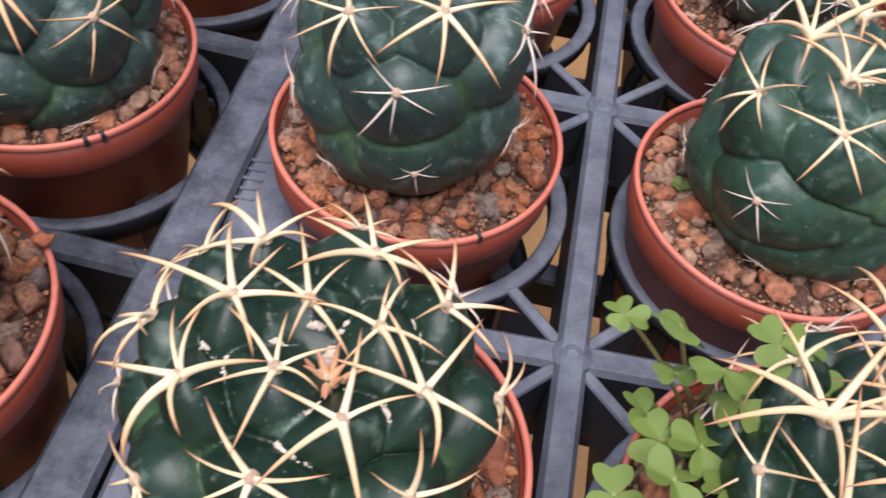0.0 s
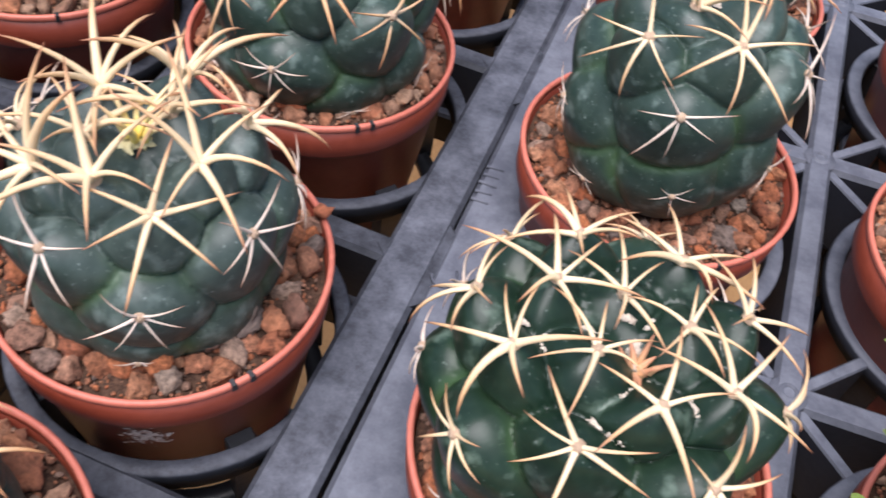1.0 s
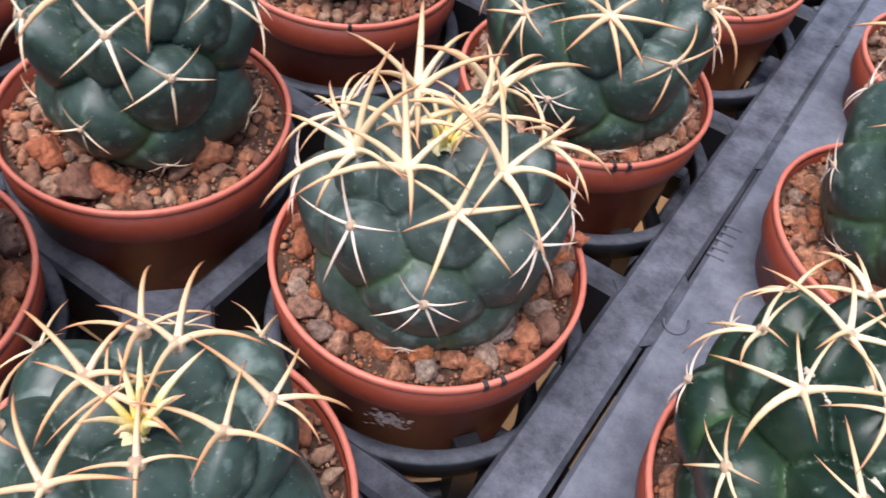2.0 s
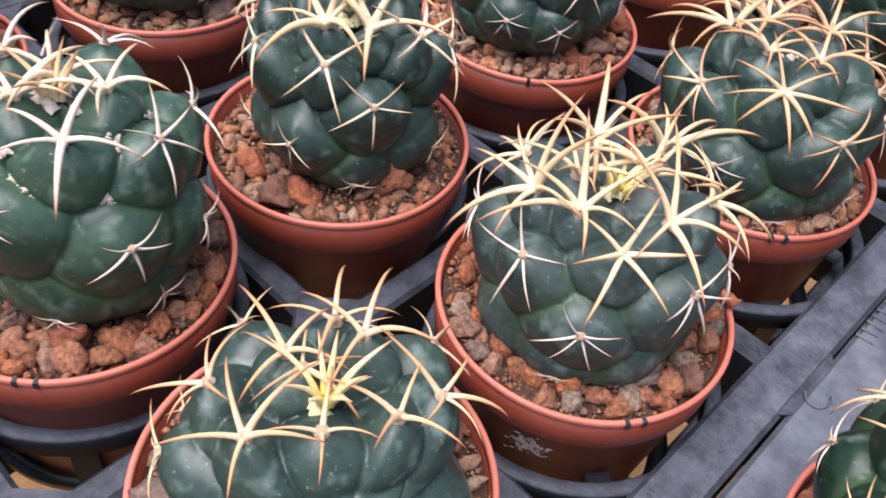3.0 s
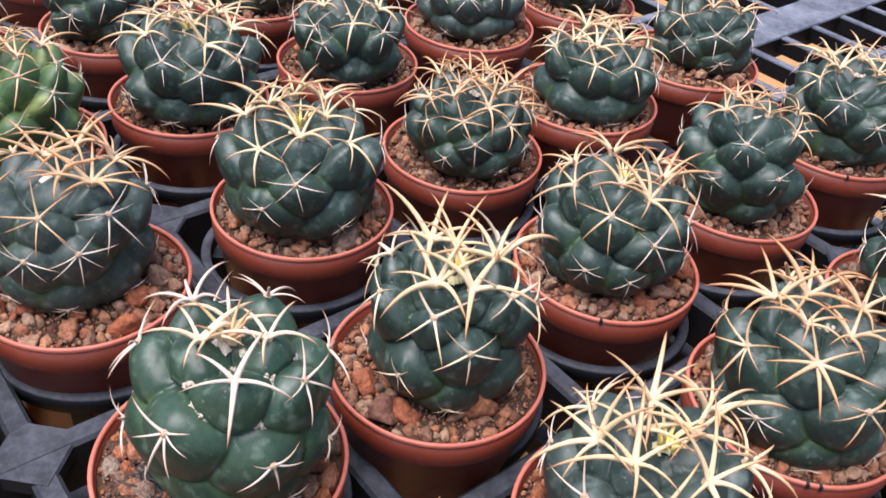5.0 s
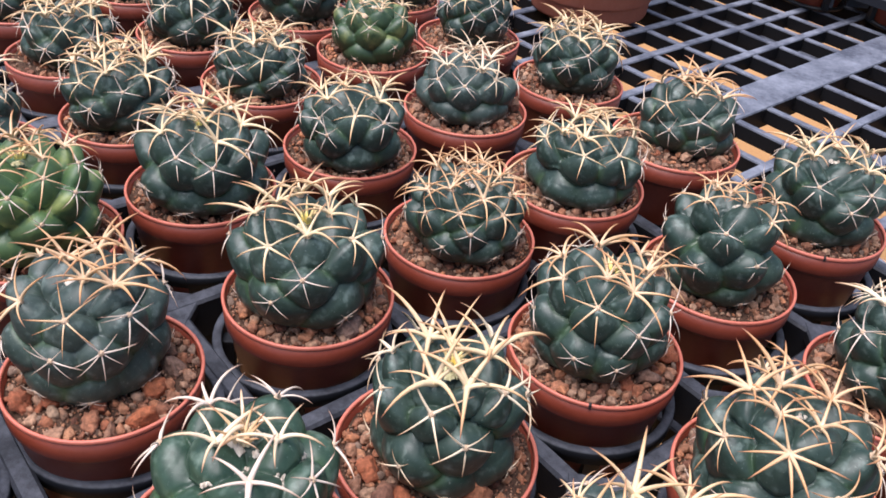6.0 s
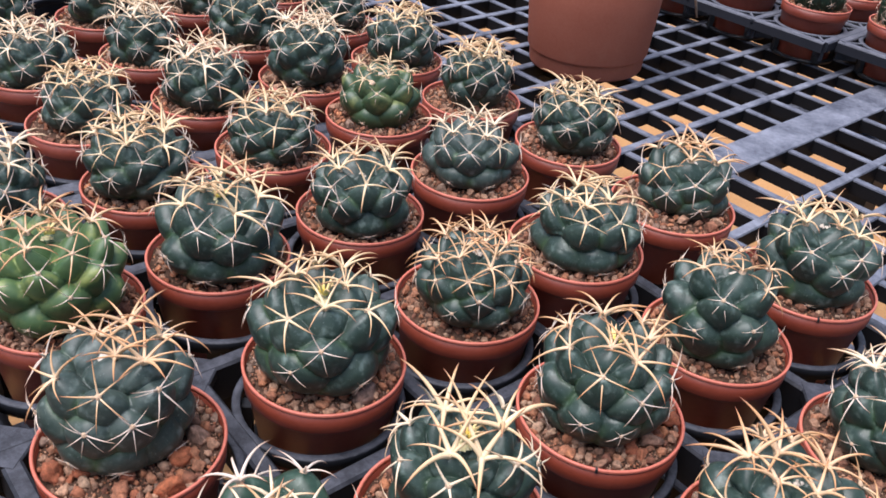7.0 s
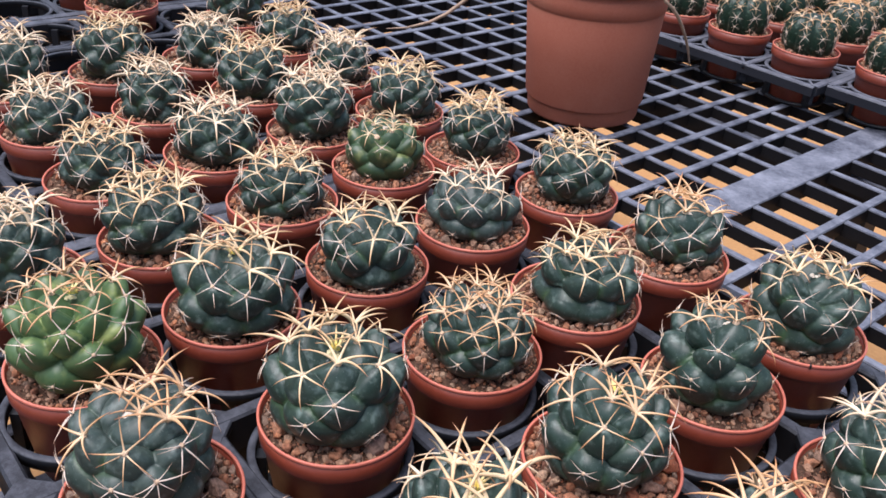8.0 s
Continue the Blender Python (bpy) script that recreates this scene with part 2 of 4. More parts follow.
def stones(name, spots, mat, rng, fine):
    """Many uneven, pitted stones joined in one mesh. spots: (x, y, z, size); larger ones are finer."""
    vs, faces, count = [], [], 0
    for x, y, z, s in spots:
        base, fs = ICO[1 if not fine or s < 0.0014 else 2 if s < 0.0030 else 3]
        p = base.copy()
        for freq, amp in ((1.1, 0.34), (2.4, 0.16)) if not fine else ((1.1, 0.32), (2.6, 0.28)):
            w = rng.normal(size=(5, 3)) * freq
            p = p * (1 + amp * np.mean(np.sin(base @ w.T * 1.6 + rng.uniform(0, 6.28, 5)), axis=1)[:, None] * 1.5)
        for _ in range(4):
            nrm = rng.normal(size=3)
            nrm /= np.linalg.norm(nrm)
            p = p - np.outer(np.maximum(p @ nrm - rng.uniform(0.45, 0.75), 0) * 0.8, nrm)
        for freq, amp in ((4.0, 0.34), (8.0, 0.26)) if fine and s > 0.0014 else ():
            # slaggy warts and pits
            w = rng.normal(size=(4, 3)) * freq
            p = p * (0.82 + amp * np.mean(np.abs(np.sin(base @ w.T + rng.uniform(0, 6.28, 4))), axis=1)[:, None])
        p = p * rng.uniform(0.75, 1.2, 3) * (1.12 if fine and s > 0.0014 else 1.0)
        p = p @ np.array(Euler(rng.uniform(0, 6.28, 3)).to_matrix()).T * s
        vs.append(p + (x, y, z))
        faces.append(fs + count)
        count += len(base)
    return mesh_of(name, np.concatenate(vs), sum((f.tolist() for f in faces), []), mat, fine)


# ---- plants ----
GOLD = math.pi * (3 - math.sqrt(5))


def body_at(a, ph, R, H, B):
    """The smooth body, a full-shouldered drum H high above its waist and B deep below: a from the crown (0) down, ph round."""
    s, c = np.abs(np.sin(a)), np.cos(a)
    r = R * np.where(c > 0, s ** 0.64, s ** 0.42)
    z = np.where(c > 0, H * np.abs(c) ** 0.88, -B * np.abs(c) ** 0.95)
    dip = -0.10 * H * np.exp(-(a / 0.30) ** 2)
    return np.stack([r * np.cos(ph), r * np.sin(ph), z + dip], -1)


def tube(path, radii, sides=5):
    """Rings of a tapered tube; gives vertices, faces and the way along."""
    path = np.array(path)
    d = np.gradient(path, axis=0)
    d /= np.linalg.norm(d, axis=1)[:, None] + 1e-12
    ref = np.array((0.0, 0, 1)) if abs(d[0][2]) < 0.9 else np.array((1.0, 0, 0))
    s = np.cross(d, ref)
    s /= np.linalg.norm(s, axis=1)[:, None] + 1e-12
    t = np.cross(d, s)
    n = len(path)
    an = np.arange(sides) * 2 * math.pi / sides
    v = path[:, None] + (s[:, None] * np.cos(an)[None, :, None] + t[:, None] * np.sin(an)[None, :, None]) * np.array(radii)[:, None, None]
    f = [(i * sides + j, i * sides + (j + 1) % sides, (i + 1) * sides + (j + 1) % sides, (i + 1) * sides + j) for i in range(n - 1) for j in range(sides)]
    f.append(tuple((n - 1) * sides + j for j in range(sides)))
    al = np.repeat(np.linspace(0, 1, n), sides)
    return v.reshape(-1, 3), f, al


def join_tubes(name, tubes, mat):
    v, f, al, o = [], [], [], 0
    for tv, tf, ta in tubes:
        v.append(tv)
        f += [tuple(i + o for i in q) for q in tf]
        al.append(ta)
        o += len(tv)
    me = mesh_of(name, np.concatenate(v), f, mat)
    at = me.attributes.new("along", "FLOAT", "POINT")
    at.data.foreach_set("value", np.concatenate(al))
    return me


def puffs(name, spots, mat, rng):
    """Soft round tufts joined in one smooth mesh. spots: (x, y, z, size)."""
    base, fs = ICO[2 if spots[0][3] > 0.002 else 1]
    vs = [base * rng.uniform(0.6, 1.3, 3) * (1 + 0.12 * rng.normal(size=len(base)))[:, None] * q[3] + np.array(q[:3]) for q in spots]
    return mesh_of(name, np.concatenate(vs), np.concatenate([fs + k * len(base) for k in range(len(spots))]).tolist(), mat)


def felt_of(name, spots, mat, rng):
    """Low matted patches with a ragged edge. spots: (centre, normal, radius)."""
    vs, fs, seg = [], [], 18
    for c, nr, r in spots:
        t = np.cross(nr, rng.normal(size=3))
        t /= np.linalg.norm(t) + 1e-9
        b = np.cross(nr, t)
        rag = r * (1 + 0.28 * rng.normal(size=seg)) * (1, 0.6)[int(rng.uniform() < 0.5)]
        o = len(vs)
        vs.append(c + nr * r * 0.34)
        for k in range(1, 5):
            for j in range(seg):
                an = 2 * math.pi * j / seg
                q = k / 4
                h = r * (0.34 * (1 - q ** 2) - 0.30 * q ** 4) + 0.07 * r * rng.normal()
                vs.append(c + (t * math.cos(an) + b * math.sin(an) * 0.75) * rag[j] * q + nr * h)
        fs += [(o, o + 1 + j, o + 1 + (j + 1) % seg) for j in range(seg)]
        fs += [(o + 1 + (k - 1) * seg + j, o + 1 + k * seg + j, o + 1 + k * seg + (j + 1) % seg, o + 1 + (k - 1) * seg + (j + 1) % seg) for k in range(1, 4) for j in range(seg)]
    return mesh_of(name, [tuple(v) for v in vs], fs, mat)


def spine_shape(rng, level):
    """One spine of unit length: x along the body, z away from it; level 0 lies flat and bends back, 2 stands up."""
    lift = (rng.uniform(0.12, 0.42), rng.uniform(0.30, 0.62), rng.uniform(0.42, 0.95))[level]
    bend = (rng.uniform(0.20, 0.65), rng.uniform(0.50, 1.0), rng.uniform(0.45, 1.1))[level]
    n = 9
    s = np.linspace(0, 1, n)
    ang = lift + 0.30 * bend - bend * s * 1.7
    step = np.stack([np.cos(ang), rng.normal() * 0.10 + 0.10 * rng.normal() * s, np.sin(ang)], -1) / (n - 1)
    p = np.concatenate([np.zeros((1, 3)), np.cumsum(step[:-1], axis=0)])
    th = (0.032, 0.038, 0.041)[level] * rng.uniform(0.85, 1.15)
    r = th * (1.02 - s) ** 0.62 * (1 + 0.30 * np.exp(-s * 14))
    r[-1] = 0.002
    return p, r


SPINE_RNG = np.random.default_rng(7)
SPINE_SHAPES = [[spine_shape(SPINE_RNG, lv) for _ in range(9)] for lv in range(3)]
SPINES = {k: [[join_tubes("spine", [tube(p, r, 6)], m) for p, r in row] for row in SPINE_SHAPES] for k, m in M_SPINE.items()}
PAD_V = [(rr * math.cos(j * 0.785), rr * math.sin(j * 0.785), zz) for zz, rr in ((-0.35, 1.05), (0.35, 0.9), (0.75, 0.5)) for j in range(8)]
PAD_F = [(i * 8 + j, i * 8 + (j + 1) % 8, (i + 1) * 8 + (j + 1) % 8, (i + 1) * 8 + j) for i in range(2) for j in range(8)] + [tuple(range(16, 24))]
PAD = mesh_of("areole", PAD_V, PAD_F, M_PAD)


def cactus(at, R=0.0345, H=0.027, n=30, skin="blue", spine=("ivory", "gold"), size=0.0185, seed=1, hand=1, phase=0.0, k0=0.6, top=1.8, lod=0,
           count=6, wool=0.28, bud=0.0, label="", young_a=1.0, width=1.0, old=0.40, erect=1.0, ribs=0, deep=1.0, felt=(), knobs=(), face=0.0, shrink=0.12, gold_a=None, bud_tone="yellow", scar=None, base=0.0, crown=None):
    """A squat cactus: knobs in spirals (or on ribs), each with a woolly areole and a star of spines."""
    rng = np.random.default_rng(seed)
    B = max(0.85 * H, (at[2] - RIM - base + 0.0035) / 0.93)  # down into the gravel
    k = np.arange(n) + k0
    a = np.arccos(1 - (1 - math.cos(radians(132))) * (k / n) ** top)
    ph = hand * k * GOLD + phase
    if ribs:
        ph = phase + 2 * math.pi * (np.arange(n) % ribs) / ribs
        a = 0.30 + 1.75 * ((np.arange(n) // ribs) + 0.5) / math.ceil(n / ribs)
    a = np.clip(a + rng.normal(size=n) * 0.02, 0.10, 2.5)
    ph = ph + rng.normal(size=n) * 0.04
    if knobs:
        # the knobs one can see from the front, then more round the back, each as far from the rest as can be
        a, ph = [q[0] for q in knobs], [q[1] for q in knobs]
        k = np.arange(300)
        ca, cp = np.arccos(1 - 1.75 * ((k + 0.5) / 300) ** 1.2), k * GOLD
        away = np.abs((cp - face + math.pi) % (2 * math.pi) - math.pi)
        keep = (ca > (0.30 if bud else 0.2)) & ((away > 1.25) | (ca < 0.3) | (ca > 1.75))
        ca, cp = ca[keep], cp[keep]
        Q = body_at(ca, cp, R, H, B)
        space = 0.0135 + 0.0065 * np.minimum(ca, 1.4)
        for _ in range(26):
            free = np.linalg.norm(Q[:, None] - body_at(np.array(a), np.array(ph), R, H, B)[None], axis=2).min(1) / space
            w = int(np.argmax(free))
            if free[w] < 0.9:
                break
            a.append(float(ca[w]))
            ph.append(float(cp[w]))
        a, ph = np.array(a), np.array(ph)
        n = len(a)
    C = body_at(a, ph, R, H, B)
    D = np.linalg.norm(C[:, None] - C[None], axis=2) + np.eye(n) * 9
    sp = np.minimum(np.sort(D, axis=1)[:, :3].mean(1), 0.026)
    nu, nv = ((184, 106), (132, 76), (84, 50))[lod]
    va = np.linspace(0.02, radians(158), nv)
    vp = np.arange(nu) * 2 * math.pi / nu
    A, P = np.meshgrid(va, vp, indexing="ij")
    V = body_at(A, P, R, H, B)
    eps = 1e-3
    N = np.cross(body_at(A + eps, P, R, H, B) - body_at(A - eps, P, R, H, B), body_at(A, P + eps, R, H, B) - body_at(A, P - eps, R, H, B))
    N /= np.linalg.norm(N, axis=2)[..., None] + 1e-12
    N = np.where((N * V).sum(2)[..., None] < 0, -N, N)
    rise = np.array((0, 0, 1.0)) - N * N[..., 2:]
    # low roof-shaped cones with creases between them, broader than high, their tips drawn upwards
    ups = body_at(np.maximum(a - 0.02, 0), ph, R, H, B) - body_at(a + 0.02, ph, R, H, B)
    ups /= np.linalg.norm(ups, axis=1)[:, None] + 1e-12
    away = V[:, :, None] - (C - ups * (sp * 0.14 * np.clip(a, 0, 1))[:, None])[None, None]
    along = np.abs((away * ups).sum(3))
    across = np.sqrt(np.maximum((away ** 2).sum(3) - along ** 2, 0)) / 1.12
    dist = (along ** 1.6 + across ** 1.6) ** (1 / 1.6) / sp
    idx = np.argmin(dist, axis=2)
    o = np.sort(dist, axis=2)
    d1, gap = o[..., 0], o[..., 1] - o[..., 0]
    fade = 1 / (1 + np.exp((A - 2.2) * 5))
    fall = 0.75 * (np.sqrt(np.clip(d1, 0, 0.85) ** 2 + 0.02) - 0.141) / 0.50 + 0.25 * (np.clip(d1, 0, 0.8) / 0.58) ** 2.2
    crease = np.exp(-(gap / 0.05) ** 1.2)
    relief = (0.37, 0.41, 0.43)[lod] - 0.17 * np.clip(A - 0.7, 0, 1)
    disp = sp[idx] * deep * (0.06 - relief * fall - 0.05 * crease) * (0.25 + 0.75 * fade)
    lift = sp[idx] * deep * 0.20 * np.clip(1 - fall, 0, 1) * fade
    if ribs:
        disp, lift = R * 0.14 * (np.abs(np.cos((P - phase) * ribs / 2)) ** 0.7 - 0.8) * np.sin(A), 0 * A
    V = V + N * disp[..., None] + rise * lift[..., None]
    root = thing("cactus", at, 0, label=label or "squat dark blue-green knobby cactus with pale star spines", category="cactus", group="cacti in the trays")
    faces = [(i * nu + j, (i + 1) * nu + j, (i + 1) * nu + (j + 1) % nu, i * nu + (j + 1) % nu) for i in range(nv - 1) for j in range(nu)]
    faces += [tuple(range(nu)), tuple((nv - 1) * nu + j for j in range(nu))[::-1]]
    body = mesh_of("cactus_body", V.reshape(-1, 3), faces, M_SKIN[skin])
    young_skin = np.exp(-(gap / 0.13) ** 1.5) * np.clip((A - 0.5) / 0.6, 0, 1) * (0.30 + 0.30 * np.sin(3 * P + 5 * A + seed))
    body.attributes.new("fresh", "FLOAT", "POINT").data.foreach_set("value", np.clip(young_skin, 0, 0.6).ravel() * (not ribs))
    part("body", body, root)
    far = {spine[0]: [], spine[1]: []}
    thick = width * (0.86, 0.92, 1.05)[lod]
    pv, pf = [], []
    for q in range(n):
        d = ((A - a[q]) ** 2 + (((P - ph[q] + math.pi) % (2 * math.pi) - math.pi) * np.sin(a[q])) ** 2)
        i, j = np.unravel_index(np.argmin(d), d.shape)
        c, nr = V[i, j], N[i, j]
        if c[2] + at[2] - RIM - base < -0.001:
            continue
        up = np.array((0, 0, 1.0)) - nr * nr[2]
        radial = np.array((math.cos(ph[q]), math.sin(ph[q]), 0))
        up = up if a[q] > 0.5 else -radial + nr * (radial @ nr)
        up /= np.linalg.norm(up) + 1e-9
        side = np.cross(nr, up)
        young = float(np.clip((young_a - a[q]) / young_a * 1.6, 0, 1)) * erect
        aged = float(np.clip((a[q] - 1.35) / 0.7, 0, 1))
        kind = spine[1] if a[q] < (gold_a or young_a) else spine[0]
        L = size * (1 - shrink * float(np.clip((a[q] - 0.5) / 0.8, 0, 1))) * (0.86 + 0.52 * young - old * aged) * (0.85 if a[q] < 0.22 else 1)
        pr = 0.0014 * (1 + 0.55 * young) * (1 - 0.25 * aged)
        m3 = Matrix((side, up, nr)).transposed()
        if lod < 2:
            pad = part("areole", PAD, root, "pale woolly pad")
            pm = Matrix.Translation(c) @ m3.to_4x4() @ Matrix.Scale(pr, 4)
            pad.matrix_basis = pm
        else:
            pv += [tuple(c + pr * (np.array(m3) @ np.array(v))) for v in PAD_V]
            pf += [tuple(w + len(pv) - 24 for w in f) for f in PAD_F]
        turn0 = rng.uniform(-14, 14) + (30 if count == 6 else 0)
        arms = count - int(rng.uniform() < 0.5) + int(young > 0.6)
        fan = a[q] > 0.62
        for w in range(arms):
            # old stars fan out to the sides and down, young ones all round
            an = radians(180 + (turn0 - 30 * (count == 6)) * 0.7 + (w - (arms - 1) / 2) * 278 / (arms - 1) + rng.normal() * 9 if fan else turn0 + w * 360 / arms + rng.normal() * 8)
            t = up * math.cos(an) + side * math.sin(an)
            lv = min(2, max(0, int(young * 2.2 + rng.uniform(0, 0.9))))
            Lw = L * rng.uniform(0.8, 1.15) * (1.15 if abs(math.cos(an)) > 0.8 else 1)
            var = int(rng.integers(0, 9))
            frame3 = Matrix((t, np.cross(nr, t), nr)).transposed()
            if lod < 2:
                sp_ob = part("spine", SPINES[kind][lv][var], pad)
                sp_ob.matrix_basis = pm.inverted() @ (Matrix.Translation(c - nr * 0.0004) @ frame3.to_4x4() @ Matrix.Diagonal((Lw, Lw * thick, Lw * thick, 1.0)))
            else:
                p, r = SPINE_SHAPES[lv][var]
                far[kind].append(tube((c + Lw * (p[::2] @ np.array(frame3).T)), r[::2] * Lw * thick, 4))
    if lod == 2:
        for kind, tubes in far.items():
            if tubes:
                part("spine_cover", join_tubes("spine_cover", tubes, M_SPINE[kind]), root)["kind"] = "stuff"
        part("areole_cover", mesh_of("areole_cover", pv, pf, M_PAD), root, "small pale woolly pads")["kind"] = "stuff"
    if felt:
        # felt in the upper corners of the knobs, lying in the creases
        pads = []
        for fa, fp in felt:
            d = (A - fa) ** 2 + (((P - fp + math.pi) % (2 * math.pi) - math.pi) * math.sin(fa)) ** 2
            i, j = np.unravel_index(np.argmin(gap + 20 * d), d.shape)
            near = np.argwhere((gap < 0.06) & (np.linalg.norm(V - V[i, j], axis=2) < 0.0023))
            near = near[rng.permutation(len(near))[:6]]
            pads += [(V[p, q], N[p, q], 0.0006 + 0.0009 * rng.uniform()) for p, q in near]
        part("axil_wool", felt_of("axil_wool", pads, M_WOOL, rng), root, "white wool between the knobs")["kind"] = "stuff"
    if scar:
        i, j = np.unravel_index(np.argmin((A - scar[0]) ** 2 + (((P - scar[1] + math.pi) % (2 * math.pi) - math.pi) * math.sin(scar[0])) ** 2), A.shape)
        sc = [(*(V[i, j] - N[i, j] * 0.0030), 0.0045)]
        part("scar", puffs("scar", sc, M_PAD, rng), root, "dry tan corky scar")
    if wool > 0 or bud > 0:
        # low mounds of felt in the dip of the crown
        wide = 0.0014 + 0.0036 * wool
        low = V[:6, :, 2].mean()
        pads = [(np.array((*(rng.normal(size=2) * wide * 0.6), low + 0.0003)), np.array((0, 0, 1.0)), wide * rng.uniform(0.5, 0.9)) for _ in range((6, 4, 2)[lod])]
        if crown:
            # the growing point lies off the middle, with a trail of wool behind it
            pads = []
            for u in np.linspace(0, 1, 16):
                x, y = crown[0] * u ** 0.8 + rng.normal() * 0.0008, 0.0035 + (crown[1] - 0.0035) * u + rng.normal() * 0.0008
                p, q = np.unravel_index(np.argmin(np.hypot(V[:16, :, 0] - x, V[:16, :, 1] - y)), (16, nu))
                pads.append((V[p, q], N[p, q], rng.uniform(0.0012, 0.0023)))
            low = pads[-1][0][2] + 0.001
        part("crown_wool", felt_of("crown_wool", pads, M_BUDWOOL if bud > 0 and bud_tone == "yellow" else M_WOOL, rng), root, "pale wool tuft at the crown")["kind"] = "stuff"
    if bud > 0:
        c0 = np.array((*crown, low)) if crown else np.array((0, 0, V[:4, :, 2].max()))
        for w in range(9):
            an = w * GOLD + rng.uniform(0, 0.5)
            out = np.array((math.cos(an), math.sin(an), 0))
            tall = bud * rng.uniform(0.9, 1.7)
            flare = rng.uniform(0.15, 0.75)
            p = c0 + out * rng.uniform(0.0006, 0.0034) - (0, 0, 0.0016)
            s = np.linspace(0, 1, 7)[:, None]
            path = p + tall * (np.array((0, 0, 1.0)) * (s - 0.30 * flare * s ** 2) + out * (0.25 * s + flare * s ** 2))
            th = 0.00095 * rng.uniform(0.8, 1.15)
            part("young_spine", join_tubes("young_spine", [tube(path, th * (1.02 - s[:, 0]) ** 0.6, 7)], {"yellow": M_BUD, "salmon": M_BUD2}.get(bud_tone, M_SPINE["gold"])), root, "thick " + bud_tone + " young spine")
    return root


# ---- pots, gravel ----
PR, PH = 0.045, 0.0715
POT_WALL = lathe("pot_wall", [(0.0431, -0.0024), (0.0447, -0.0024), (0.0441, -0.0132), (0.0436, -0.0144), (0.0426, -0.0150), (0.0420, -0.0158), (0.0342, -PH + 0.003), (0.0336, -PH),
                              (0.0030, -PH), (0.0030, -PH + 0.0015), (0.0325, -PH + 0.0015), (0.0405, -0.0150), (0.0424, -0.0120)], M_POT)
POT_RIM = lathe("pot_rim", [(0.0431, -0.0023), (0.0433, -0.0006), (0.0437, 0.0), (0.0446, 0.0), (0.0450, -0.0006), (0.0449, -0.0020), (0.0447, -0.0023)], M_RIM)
M_MARKBAR = bar("rim_mark", (0.0432, 0), (0.04525, 0), 0.0014, 0.00025, 0.0024, M_MARK, 0.0003)


def pot(x, y, z=0.0, marks=(), seed=0):
    p = thing("flower_pot", (x, y, RIM + z), 0, label="reddish-brown plastic flower pot, rim painted paler where it catches light", category="flower pot", group="small plastic pots")
    p.rotation_euler.z = seed * 1.7
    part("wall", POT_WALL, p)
    part("rim", POT_RIM, p, "worn salmon rim edge, caught light painted in")
    for a in marks:
        part("rim_mark", M_MARKBAR, p, "black ink tick", (0, 0, 0), a - seed * 1.7)
    return p


def gravel(x, y, rng, cr, lod, level=-0.0042, coarse=0.5, lift=0.0):
    """Dark gritty soil with lava gravel strewn on it, round the foot of the plant."""
    n, v, f = 72, [], []
    rings = [0.004, 0.014, 0.021, 0.026, 0.030, 0.034, 0.0375, 0.0425]
    tilt = rng.normal(size=2) * 0.018
    lie = lambda px, py: level + tilt[0] * px + tilt[1] * py + 0.0036 * max(0.0, 1 - math.hypot(px, py) / 0.037)
    for i, r in enumerate(rings):
        for j in range(n):
            an = 2 * math.pi * j / n
            px, py = r * math.cos(an), r * math.sin(an)
            v.append((px, py, lie(px, py) + rng.normal() * 0.0007 - 0.0015 * (i == len(rings) - 1)))
    for i in range(len(rings) - 1):
        f += [(i * n + j, (i + 1) * n + j, (i + 1) * n + (j + 1) % n, i * n + (j + 1) % n) for j in range(n)]
    g = thing("gravel", (x, y, RIM + lift), 0, label="coarse reddish-brown lava gravel over soil in a pot", category="gravel", kind="stuff", group="pot toppings")
    part("soil", mesh_of("soil", v, f, M_SOIL), g, "fine brown soil")
    spots, big, grid = [], [], []
    chunks, mids = int(10 + 26 * coarse), int(150 + 420 * coarse)
    for k in range((3300, 1500, 620)[lod]):
        r = 0.0412 * math.sqrt(rng.uniform(max(0.05, (cr * 0.62 / 0.0412) ** 2), 1))
        an = rng.uniform(0, 6.283)
        u = rng.uniform()
        s = 0.0032 + (0.0022 + 0.0018 * coarse) * u ** 2 if k < chunks else 0.0015 + 0.0014 * u + 0.0012 * coarse ** 2 if k < mids else 0.0005 + 0.0010 * u ** 2
        px, py = r * math.cos(an), r * math.sin(an)
        if r + s > 0.0428:
            continue
        if any((px - a) ** 2 + (py - b) ** 2 < (0.68 * (s + c)) ** 2 for a, b, c in grid):
            continue
        grid.append((px, py, s))
        z = lie(px, py) + s * rng.uniform(0.05, 0.65)
        (big if s > 0.0040 and lod == 0 else spots).append((px, py, z, s))
    part("pebbles", stones("pebbles", spots, M_RED if coarse > 0.6 else M_STONE, rng, lod == 0), g)["kind"] = "stuff"
    for p in big:
        part("pebble", stones("pebble", [(0, 0, 0, p[3])], M_PEBBLE, rng, True), g, "", p[:3])
    return g


# ---- the large structure ----
gv = [(-400, -400, 0), (400, -400, 0), (400, 400, 0), (-400, 400, 0)]
tagged(new("ground", mesh_of("ground", gv, [(0, 1, 2, 3)], M_GROUND, False)), "pale tan sandy ground under the bench", "ground", kind="structure")

BENCH = RIM - 0.072
TH = radians(3.2)
BU, BV = Vector((-math.cos(TH), math.sin(TH))), Vector((math.sin(TH), math.cos(TH)))
B0 = Vector((-0.501, 0.884))
PITCH = 0.055
bench = thing("bench", (0, 0, 0), 0, label="dark grey plastic lattice bench top with a wide flat rib", category="bench", kind="structure")


